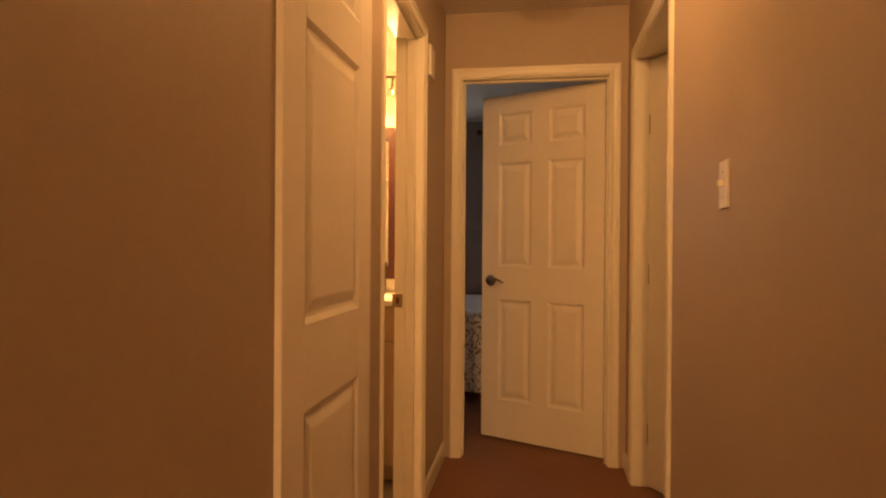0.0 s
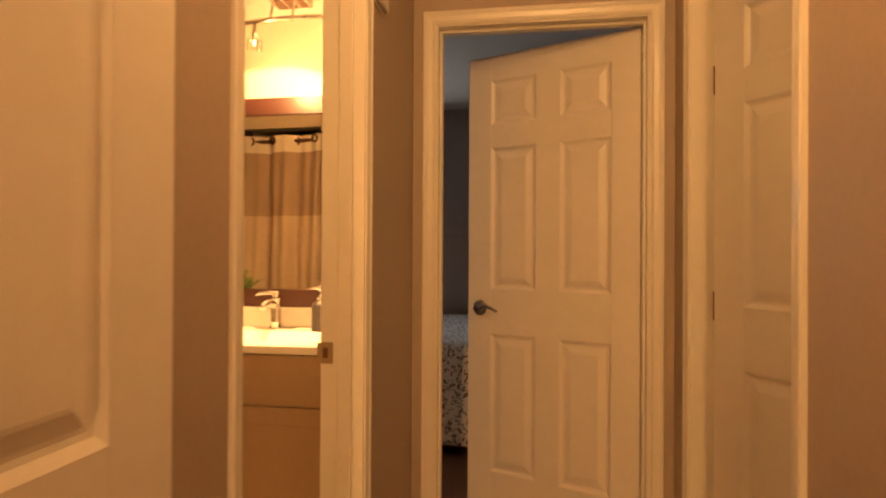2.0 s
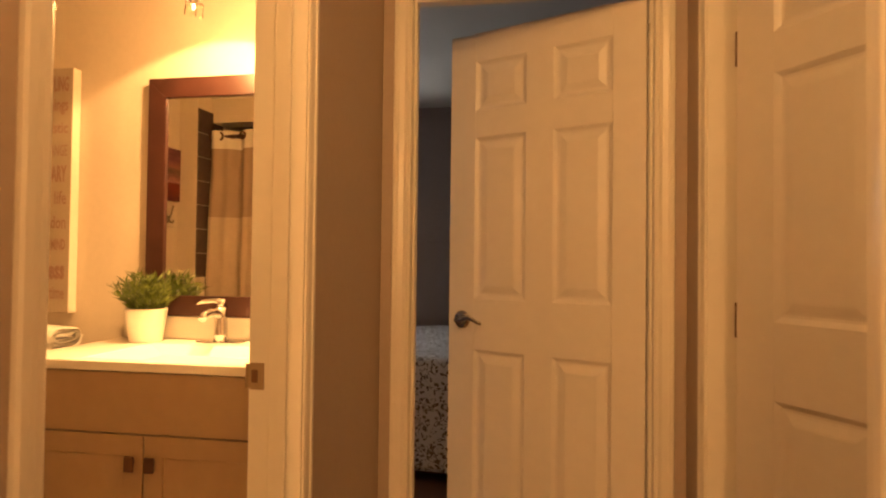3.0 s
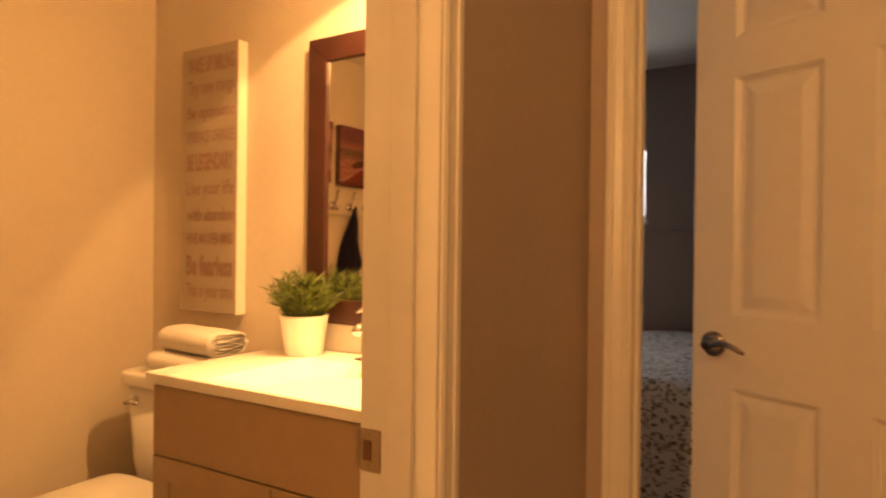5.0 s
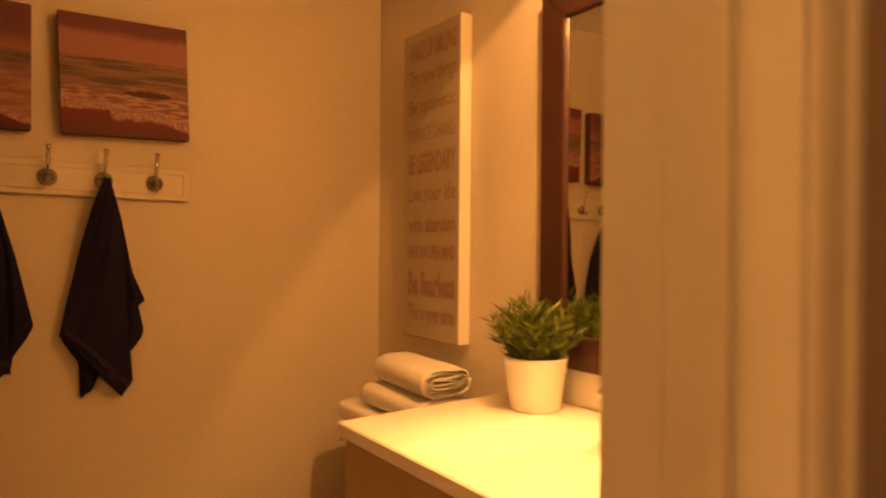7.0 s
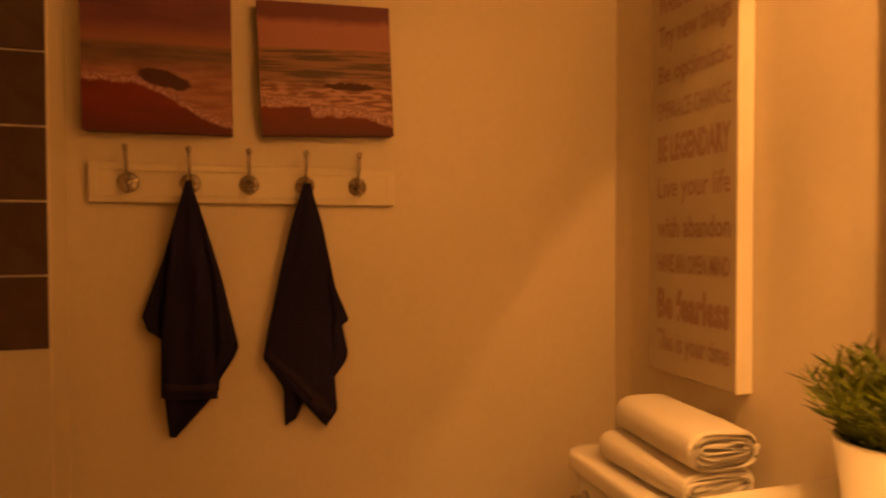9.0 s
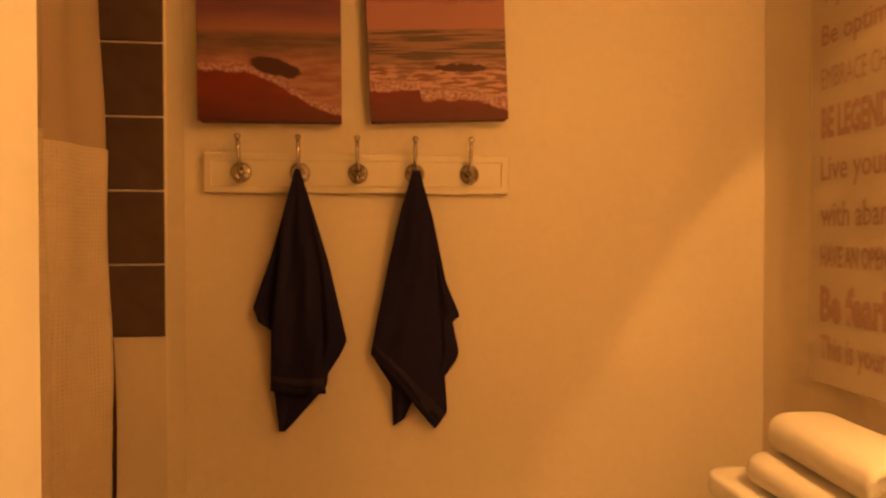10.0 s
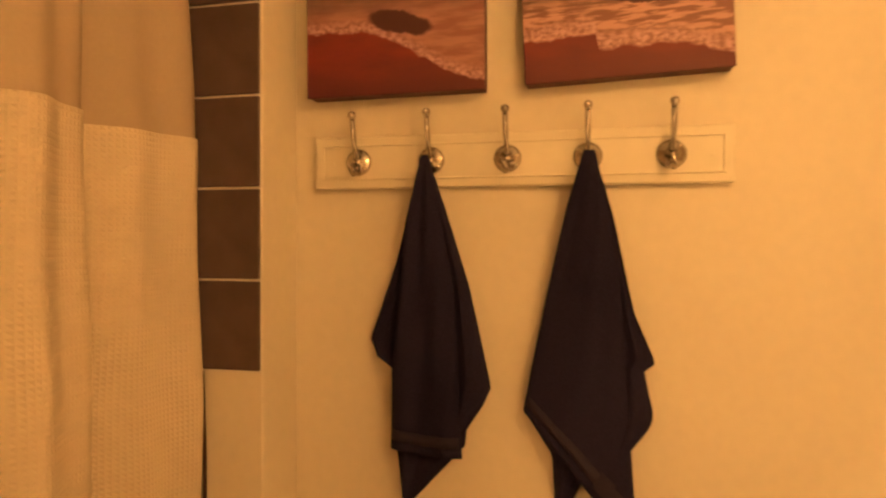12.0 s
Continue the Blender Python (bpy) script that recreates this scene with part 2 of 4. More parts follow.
box(ED1 + 0.02, RIGHT + WALL, NORTH, NORTH + 0.06, 0, CEILING, bm=wn)
box(ED0 - 0.02, ED1 + 0.02, NORTH, NORTH + 0.06, HEAD + 0.02, CEILING, bm=wn)
structure("wall_north", wn, HALL, "taupe end wall of the hall with bedroom doorway", "wall")
wn = bmesh.new()
box(-3.4, ED0 - 0.02, NORTH + 0.06, NORTH + 0.105, 0, CEILING, bm=wn)
box(ED1 + 0.02, 1.6, NORTH + 0.06, NORTH + 0.105, 0, CEILING, bm=wn)
box(ED0 - 0.02, ED1 + 0.02, NORTH + 0.06, NORTH + 0.105, HEAD + 0.02, CEILING, bm=wn)
structure("wall_bedroom_south", wn, BEDWALL, "grey bedroom wall round the door", "wall")
structure("wall_vanity", box(BX0 - 0.1, LEFT - WALL - 0.02, VAN, NORTH + 0.06, 0, BATHCEIL), BATH, "cream painted wall behind vanity and toilet", "wall")
structure("wall_towel", box(BX0 - 0.1, BX0, 0.75, VAN, 0, BATHCEIL), BATH, "cream painted wall with towel hooks", "wall")
structure("wall_tub_return", box(BX0, -1.966, 0.85, 1.806, 0, BATHCEIL, 0.003), BATH, "furred-out cream wall at the tub end", "wall")
structure("wall_tub_back", box(BX0 - 0.1, LEFT - WALL - 0.02, 0.75, 0.85, 0, BATHCEIL), TILE, "dark tiled wall behind the tub", "wall")
structure("soffit", box(-1.966, LEFT - WALL - 0.02, 1.52, 1.66, 1.955, BATHCEIL), BATH, "cream soffit over the shower curtain", "soffit")
structure("wall_south", box(LEFT - WALL, RIGHT + WALL, SOUTH - 0.1, SOUTH, 0, CEILING), HALL, "taupe wall closing the hall", "wall")
structure("ceiling", box(LEFT - WALL, RIGHT + WALL, SOUTH - 0.1, NORTH + 0.06, CEILING, CEILING + 0.1), CEIL, "white hall ceiling", "ceiling")
structure("ceiling_bathroom", box(BX0 - 0.1, LEFT - WALL + 0.004, 0.75, NORTH + 0.06, BATHCEIL, BATHCEIL + 0.1), CEIL, "white lowered bathroom ceiling", "ceiling")
structure("ceiling_bedroom", box(-3.4, 1.6, NORTH + 0.06, BACK, CEILING, CEILING + 0.1), CEIL, "pale bedroom ceiling", "ceiling")

# bedroom shell; the far wall has a window
WX0, WX1, WZ0, WZ1 = -2.45, -0.992, 1.375, 1.89
wf = bmesh.new()
box(-3.5, WX0, BACK, BACK + 0.15, 0, CEILING, bm=wf)
box(WX1, 1.7, BACK, BACK + 0.15, 0, CEILING, bm=wf)
box(WX0, WX1, BACK, BACK + 0.15, 0, WZ0, bm=wf)
box(WX0, WX1, BACK, BACK + 0.15, WZ1, CEILING, bm=wf)
structure("wall_bedroom_north", wf, BEDWALL, "grey bedroom wall with window", "wall")
structure("chair_rail", box(WX1 + 0.02, 1.6, BACK - 0.016, BACK - 0.001, 1.313, 1.400, 0.004), BEDWALL, "grey painted rail along the bedroom wall", "trim")
structure("wall_bedroom_west", box(-3.5, -3.4, NORTH + 0.06, BACK, 0, CEILING), BEDWALL, "grey bedroom side wall", "wall")
structure("wall_bedroom_east", box(1.6, 1.7, NORTH + 0.06, BACK, 0, CEILING), BEDWALL, "grey bedroom side wall", "wall")
structure("backdrop", box(-4.5, 1.0, 7.5, 7.52, -0.5, 3.5), DAY, "bright overcast daylight outside the window", "backdrop")


# ---- doors and trim ----
def casing(x0, x1, top, width=0.058, thick=0.014):
    """Moulded casing round an opening, in its own plane: x along the wall, z up, y out of the wall (towards -y)."""
    prof = [(0.006, 0.0), (0.006, 0.007), (0.012, 0.010), (0.38 * width, 0.008), (0.66 * width, 0.011), (width - 0.014, thick), (width - 0.003, thick), (width, thick - 0.003), (width, 0.0)]
    bm = bmesh.new()
    rows = []
    for u, v in prof:
        rows.append([bm.verts.new(c) for c in ((x0 - u, -v, 0), (x0 - u, -v, top + u), (x1 + u, -v, top + u), (x1 + u, -v, 0))])
    for a, b in zip(rows, rows[1:]):
        for k in range(3):
            bm.faces.new((a[k], a[k + 1], b[k + 1], b[k]))
    return bm


def jamb(x0, x1, top, depth):
    """Lining boards of an opening; y runs from 0 into the wall."""
    bm = bmesh.new()
    box(x0 - 0.019, x0, -0.003, depth + 0.003, 0, top + 0.019, 0.002, bm=bm)
    box(x1, x1 + 0.019, -0.003, depth + 0.003, 0, top + 0.019, 0.002, bm=bm)
    box(x0, x1, -0.003, depth + 0.003, top, top + 0.019, 0.002, bm=bm)
    return bm


def stops(x0, x1, top, y0, y1):
    bm = bmesh.new()
    box(x0, x0 + 0.009, y0, y1, 0, top - 0.011, 0.002, bm=bm)
    box(x1 - 0.009, x1, y0, y1, 0, top - 0.011, 0.002, bm=bm)
    box(x0, x1, y0, y1, top - 0.011, top, 0.002, bm=bm)
    return bm


def panel_mesh(w, h, t):
    """One raised field with its moulded sinking on both faces; x width, z height, centred on y = 0."""
    bm = bmesh.new()
    steps = [(0.0, 0.0), (0.006, 0.0035), (0.013, 0.0085), (0.020, 0.0095), (0.026, 0.0085), (0.046, 0.0025), (0.052, 0.0015)]
    for side in (-1, 1):
        loops = []
        for i, d in steps:
            y = side * (t / 2 - d)
            loops.append([bm.verts.new(c) for c in ((i, y, i), (w - i, y, i), (w - i, y, h - i), (i, y, h - i))])
        for a, b in zip(loops, loops[1:]):
            for k in range(4):
                bm.faces.new((a[k], a[(k + 1) % 4], b[(k + 1) % 4], b[k]))
        bm.faces.new(loops[-1])
    return bm


def door_leaf(parent, w, h, t, columns, rails):
    """Stiles, rails and raised panels; x from the hinge, z up, y centred. rails: (bottom, top) of each row of panels."""
    stile = 0.112 if w > 0.5 else 0.10
    mull = 0.105
    pw = (w - 2 * stile - (columns - 1) * mull) / columns
    xs = [(stile + c * (pw + mull), stile + c * (pw + mull) + pw) for c in range(columns)]
    bm = bmesh.new()
    box(0, stile, -t / 2, t / 2, 0, h, 0.0015, bm=bm, segments=1)
    box(w - stile, w, -t / 2, t / 2, 0, h, 0.0015, bm=bm, segments=1)
    zs = [0.0] + [z for r in rails for z in r] + [h]
    for a, b in zip(zs[0::2], zs[1::2]):
        box(stile, w - stile, -t / 2, t / 2, a, b, bm=bm)
    for (a, b), (c, d) in zip(xs, xs[1:]):
        for r0, r1 in rails:
            box(b, c, -t / 2, t / 2, r0, r1, bm=bm)
    part("door_frame", bm, DOORPAINT, parent)
    for a, b in xs:
        for r0, r1 in rails:
            p = part("panel", panel_mesh(b - a, r1 - r0, t), DOORPAINT, parent)
            p.location = (a, 0, r0)


def lever_handle(parent, x, z, t, toward, side):
    """Round rose and curved lever on one face."""
    rose = part("handle", lathe([(0, 0.0), (0.033, 0.0), (0.034, 0.004), (0.030, 0.009), (0.022, 0.012), (0.013, 0.014), (0.011, 0.045), (0, 0.047)], 28), NICKEL, parent, "brushed nickel lever handle", True)
    rose.matrix_basis = pose(x, side * t / 2, z, 90 if side < 0 else -90)
    pts = [(0.0, 0.0, 0.040)] + [(toward * (0.02 + 0.085 * k / 7), (1 if side < 0 else -1) * 0.010 * math.sin(k / 7 * 4.2), 0.042 + 0.004 * math.sin(k / 7 * 3)) for k in range(8)]
    lever = part("lever", tube(pts, [0.010, 0.010, 0.0095, 0.009, 0.008, 0.0075, 0.007, 0.0065, 0.005], 10), NICKEL, rose, "", True)


RAILS = [(0.225, 0.815), (1.005, 1.615), (1.715, 1.905)]
RAILS_SHORT = [(0.22, 0.785), (0.962, 1.59), (1.705, 1.91)]

# bedroom door, ajar into the bedroom
LEAF_W, LEAF_T = 0.752, 0.035
bed_door = thing("door_1", "white six-panel door standing ajar into the bedroom", "door", pose(ED1 - 0.003, NORTH + 0.108, 0.012, 0, 0, 180 - 24.6), kind="structure")
door_leaf(bed_door, LEAF_W, 2.012, LEAF_T, 2, RAILS)
lever_handle(bed_door, LEAF_W - 0.062, 0.925, LEAF_T, -1, 1)
for hz in (0.22, 1.05, 1.80):
    hg = part("hinge", tube([(0, 0, hz - 0.045), (0, 0, hz + 0.045)], 0.006, 8), NICKEL, bed_door, "", True)
    hg.location = (-0.004, 0.0, 0)
structure("door_casing_bedroom", casing(ED0, ED1, HEAD), TRIM, "white moulded casing round the bedroom door", "trim").matrix_basis = pose(0, NORTH, 0)
structure("door_jamb_bedroom", jamb(ED0, ED1, HEAD, 0.105), TRIM, "white door lining", "trim").matrix_basis = pose(0, NORTH, 0)
structure("door_stop_bedroom", stops(ED0, ED1, HEAD, 0.035, 0.072), TRIM, "white door stop", "trim").matrix_basis = pose(0, NORTH, 0)

# door in the right wall, ajar
TO_EAST = pose(RIGHT, 0, 0, 0, 0, -90)  # hinged on the far side
side_door = thing("door_2", "white six-panel door standing ajar into a dark room", "door", pose(0.552, RD1 - 0.006, 0.012, 0, 0, -58), kind="structure")
door_leaf(side_door, RD1 - RD0 - 0.008, 2.01, LEAF_T, 2, RAILS)
for hz in (0.24, 1.0, 1.71):
    hg = part("hinge", tube([(0, 0, hz - 0.045), (0, 0, hz + 0.045)], 0.006, 8), BRONZE, side_door, "dark metal hinge", True)
    hg.location = (-0.004, -0.010, 0)
structure("door_casing_side", casing(-RD1, -RD0, HEAD), TRIM, "white moulded casing round the side door", "trim").matrix_basis = TO_EAST
structure("door_jamb_side", jamb(-RD1, -RD0, HEAD, 0.12), TRIM, "white door lining", "trim").matrix_basis = TO_EAST
cl = box(1.7, 1.8, 1.2, NORTH + 0.06, 0, CEILING)
box(RIGHT + WALL, 1.8, 1.1, 1.2, 0, CEILING, bm=cl)
box(RIGHT + WALL, 1.8, NORTH, NORTH + 0.06, 0, CEILING, bm=cl)
structure("wall_side_room", cl, HALL, "taupe walls of the dark room behind the door", "wall")
structure("floor_side_room", box(RIGHT + WALL, 1.8, 1.1, NORTH + 0.06, -0.1, 0.0), CARPET, "brown carpet in the dark side room", "floor")
structure("ceiling_side_room", box(RIGHT + WALL, 1.8, 1.1, NORTH + 0.06, CEILING, CEILING + 0.1), CEIL, "white ceiling of the dark side room", "ceiling")

# bathroom doorway and its door, open inwards
TO_WEST = pose(-0.4131, 0, 0, 0, 0, 91.36)
structure("door_casing_bathroom", casing(BD0, BD1, HEAD, 0.047), TRIM, "white moulded casing round the bathroom doorway", "trim").matrix_basis = TO_WEST
structure("door_jamb_bathroom", jamb(BD0, BD1, HEAD, 0.115), TRIM, "white door lining", "trim").matrix_basis = TO_WEST
structure("door_stop_bathroom", stops(BD0, BD1, HEAD, 0.030, 0.068), TRIM, "white door stop", "trim").matrix_basis = TO_WEST
bath_door = thing("door_3", "white six-panel bathroom door standing open inwards", "door", pose(BX1 - 0.020, BD0 + 0.016, 0.012, 0, 0, 180 - 19.9), kind="structure")
door_leaf(bath_door, 0.745, 2.01, LEAF_T, 2, RAILS)
lever_handle(bath_door, 0.683, 0.925, LEAF_T, -1, -1)

# narrow closet door on the left wall
closet = thing("door_4", "narrow white three-panel closet door, shut", "door", pose(LEFT - 0.003, 0.833, 0.012, 0, 0, 90), kind="structure")
door_leaf(closet, 0.597, 2.03, 0.036, 1, RAILS_SHORT)


# baseboards
def baseboard(length):
    bm = bmesh.new()
    prof = [(0, 0), (0.012, 0), (0.012, 0.068), (0.009, 0.078), (0.005, 0.085), (0, 0.088)]
    rows = [[bm.verts.new((x, -y, z)) for y, z in prof] for x in (0.0, length)]
    for k in range(len(prof) - 1):
        bm.faces.new((rows[0][k], rows[0][k + 1], rows[1][k + 1], rows[1][k]))
    bm.faces.new(rows[0])
    bm.faces.new(rows[1])
    return bm


for m, length in ((pose(FAR_LEFT - 0.001, BD1 + 0.056, 0, 0, 0, 91.2), NORTH - BD1 - 0.056), (pose(LEFT, SOUTH, 0, 0, 0, 90), 0.82 - SOUTH), (pose(LEFT, 1.432, 0, 0, 0, 90), BD0 - 1.432 - 0.067),
                  (pose(RIGHT, RD0 - 0.067, 0, 0, 0, -90), RD0 - 0.067 - SOUTH), (pose(RIGHT, NORTH, 0, 0, 0, -90), NORTH - RD1 - 0.067)):
    structure("baseboard", baseboard(length), TRIM, "white painted baseboard", "baseboard").matrix_basis = m

# strike plate let into the bathroom door lining
strike = thing("strike_plate", "bronze strike plate on the white door lining", "strike plate", pose(-0.572, BD1 - 0.0035, 0.902, 0, 0, 1.36))
plate = box(-0.012, 0.020, -0.0016, 0.001, -0.029, 0.029, 0.0008)
merge(plate, sheet(lambda u, v: (-0.011 - 0.016 * u, -0.001 + 0.010 * u * u, -0.026 + 0.052 * v), 6, 2, 0.0015))
part("plate", plate, BRASSY, strike)
# no hole is cut; a dark patch gives the shade inside it
part("latch_hole_patch", box(-0.008, 0.006, -0.0022, -0.0012, -0.014, 0.014, 0.0004), BRONZE, strike, "latch hole laid on as a dark patch")
for dz in (-0.022, 0.022):
    part("screw", lathe([(0, -0.0004), (0.003, 0), (0.003, 0.0012), (0, 0.0014)], 10, pose(0, -0.0014, dz, 90)), BRASSY, strike)

# light switch
switch = thing("light_switch", "white toggle light switch on the taupe wall", "light switch", pose(RIGHT, 1.312, 1.288, 0, 0, -90))
part("cover_plate", box(-0.035, 0.035, -0.006, 0.001, -0.057, 0.057, 0.003), PLASTIC, switch)
part("toggle", box(-0.005, 0.005, -0.018, -0.004, -0.004, 0.012, 0.002), PLASTIC, switch)
for dz in (-0.03, 0.03):
    part("screw", lathe([(0, 0), (0.003, 0), (0.003, 0.001), (0, 0.0015)], 10, pose(0, -0.0058, dz, 90)), NICKEL, switch)

# door chime box high on the left wall
chime = thing("chime_box", "small beige chime box high on the hall wall", "chime box", pose(FAR_LEFT - 0.0025, 2.51, 1.965, 0, 0, 91.2))
part("cover", box(-0.055, 0.055, -0.020, -0.004, -0.07, 0.07, 0.006), PLASTIC, chime)
part("back_plate", box(-0.06, 0.06, -0.005, 0.001, -0.075, 0.075, 0.002), PLASTIC, chime)

# hall ceiling lamp, out of view, with a second one added far behind
hall_lamp = thing("ceiling_lamp", "round glowing flush ceiling lamp in the hall, added out of view", "ceiling lamp", pose(0.05, 1.55, CEILING), "hall ceiling lamps")
part("base", lathe([(0, 0), (0.15, 0), (0.15, -0.018), (0, -0.018)], 32), NICKEL, hall_lamp)
part("shade", lathe([(0.14, -0.018), (0.135, -0.045), (0.10, -0.075), (0.05, -0.09), (0, -0.093)], 32), SHADE, hall_lamp, "warm glowing glass shade", True)
copy_thing(hall_lamp, pose(0.05, -4.3, CEILING))

# ---- bathroom: vanity ----
VX0, VX1, VY = -1.385, -0.615, 2.612
CZ = 0.88
vanity = thing("vanity_cabinet", "taupe vanity cabinet with two doors under a white top", "vanity cabinet", pose(0, 0, 0))
body = box(VX0, VX1, VY, VAN - 0.004, 0.09, 0.70, 0.001)
for a, b, c, d in ((VX0, VX0 + 0.018, VY, VAN - 0.004), (VX1 - 0.018, VX1, VY, VAN - 0.004), (VX0 + 0.018, VX1 - 0.018, VY, VY + 0.018)):
    box(a, b, c, d, 0.70, CZ - 0.0265, bm=body)
box(VX0 + 0.02, VX1 - 0.02, VY + 0.06, VAN - 0.004, 0.004, 0.09, bm=body)
part("body", body, CABINET, vanity)
VM = (VX0 + VX1) / 2


def shaker(x0, x1, z0, z1, rail=0.055):
    """One door with a sunk middle field."""
    bm = bmesh.new()
    y0, y1 = VY - 0.019, VY - 0.001

    def loop(i, y):
        return [bm.verts.new(c) for c in ((x0 + i, y, z0 + i), (x1 - i, y, z0 + i), (x1 - i, y, z1 - i), (x0 + i, y, z1 - i))]
    loops = [loop(0, y1), loop(0, y0 + 0.0015), loop(0.0015, y0), loop(rail - 0.001, y0), loop(rail, y0 + 0.001), loop(rail, y0 + 0.0055)]
    bm.faces.new(loops[0])
    for a, b in zip(loops, loops[1:]):
        for k in range(4):
            bm.faces.new((a[k], a[(k + 1) % 4], b[(k + 1) % 4], b[k]))
    bm.faces.new(loops[-1])
    return bm


part("drawer_front", box(VX0 + 0.002, VX1 - 0.002, VY - 0.019, VY - 0.001, 0.688, CZ - 0.030, 0.0015), CABINET, vanity)
for x0, x1, px in ((VX0 + 0.002, VM - 0.0015, VM - 0.029), (VM + 0.0015, VX1 - 0.002, VM + 0.029)):
    d = part("door", shaker(x0, x1, 0.10, 0.684), CABINET, vanity)
    pull = box(px - 0.014, px + 0.014, VY - 0.041, VY - 0.034, 0.592, 0.634, 0.003)
    box(px - 0.004, px + 0.004, VY - 0.036, VY - 0.019, 0.609, 0.617, bm=pull)
    part("pull", pull, BRONZE, d, "square dark bronze pull")

top = thing("countertop", "glossy white vanity top with a moulded sloping basin", "countertop", pose(0, 0, 0))


def basin_top():
    """Slab with a faceted basin sunk into it."""
    x0, x1, y0, y1 = VX0 - 0.018, VX1 + 0.012, VY - 0.026, VAN - 0.003
    bm = bmesh.new()
    ring = lambda a, b, c, d, z: [bm.verts.new(p) for p in ((a, c, z), (b, c, z), (b, d, z), (a, d, z))]
    under, low = ring(x0, x1, y0, y1, CZ - 0.026), ring(x0, x1, y0, y1, CZ - 0.003)
    edge = ring(x0 + 0.003, x1 - 0.003, y0 + 0.003, y1 - 0.003, CZ)
    lip = ring(x0 + 0.190, x1 - 0.095, y0 + 0.032, y1 - 0.142, CZ)
    lip2 = ring(x0 + 0.193, x1 - 0.099, y0 + 0.035, y1 - 0.146, CZ - 0.003)
    bottom = ring(-0.915, -0.845, y0 + 0.055, y0 + 0.125, CZ - 0.085)
    bm.faces.new(under)
    for a, b in ((under, low), (low, edge), (edge, lip), (lip, lip2), (lip2, bottom)):
        for k in range(4):
            bm.faces.new((a[k], a[(k + 1) % 4], b[(k + 1) % 4], b[k]))
    bm.faces.new(bottom)
    return bm


part("slab", basin_top(), MARBLE, top)
part("drain", lathe([(0, 0), (0.022, 0), (0.024, 0.002), (0.018, 0.004), (0, 0.003)], 24, pose(-0.88, VY + 0.064, CZ - 0.0845)), CHROME, top, "chrome drain", True)
part("backsplash", box(VX0 - 0.018, VX1 + 0.012, VAN - 0.02, VAN - 0.002, CZ, CZ + 0.078, 0.003), MARBLE, top)

faucet = thing("faucet", "chrome single-lever faucet on the vanity top", "faucet", pose(VM, 2.985, CZ))
part("base_plate", box(-0.078, 0.078, -0.024, 0.024, 0, 0.007, 0.003), CHROME, faucet)
part("column", tube([(0, 0, 0.005), (0, 0, 0.03), (0, -0.001, 0.09), (0, -0.003, 0.118)], [0.024, 0.021, 0.020, 0.021], 20), CHROME, faucet, "", True)
part("spout", tube([(0, 0, 0.085), (0, -0.03, 0.10), (0, -0.07, 0.106), (0, -0.105, 0.10), (0, -0.118, 0.088)], [0.015, 0.014, 0.013, 0.012, 0.012], 16), CHROME, faucet, "", True)
part("lever", tube([(0, 0, 0.115), (0, 0.0, 0.136), (-0.022, -0.006, 0.140), (-0.06, -0.012, 0.136), (-0.078, -0.014, 0.128)], [0.018, 0.014, 0.008, 0.007, 0.004], 14), CHROME, faucet, "", True)

soap = thing("soap_dispenser", "dark grey soap dispenser with a chrome pump", "soap dispenser", pose(-0.815, 2.965, CZ))
part("bottle", lathe([(0, 0), (0.030, 0), (0.032, 0.004), (0.032, 0.092), (0.027, 0.104), (0.014, 0.112), (0.013, 0.118), (0, 0.118)], 28), SOAP, soap, "", True)
part("collar", lathe([(0, 0.117), (0.014, 0.117), (0.014, 0.128), (0.006, 0.132), (0.005, 0.150), (0, 0.150)], 20), CHROME, soap, "", True)
part("pump_head", tube([(0, 0, 0.148), (0, 0, 0.160), (-0.018, -0.005, 0.163), (-0.044, -0.012, 0.156)], [0.009, 0.009, 0.006, 0.004], 10), CHROME, soap, "", True)

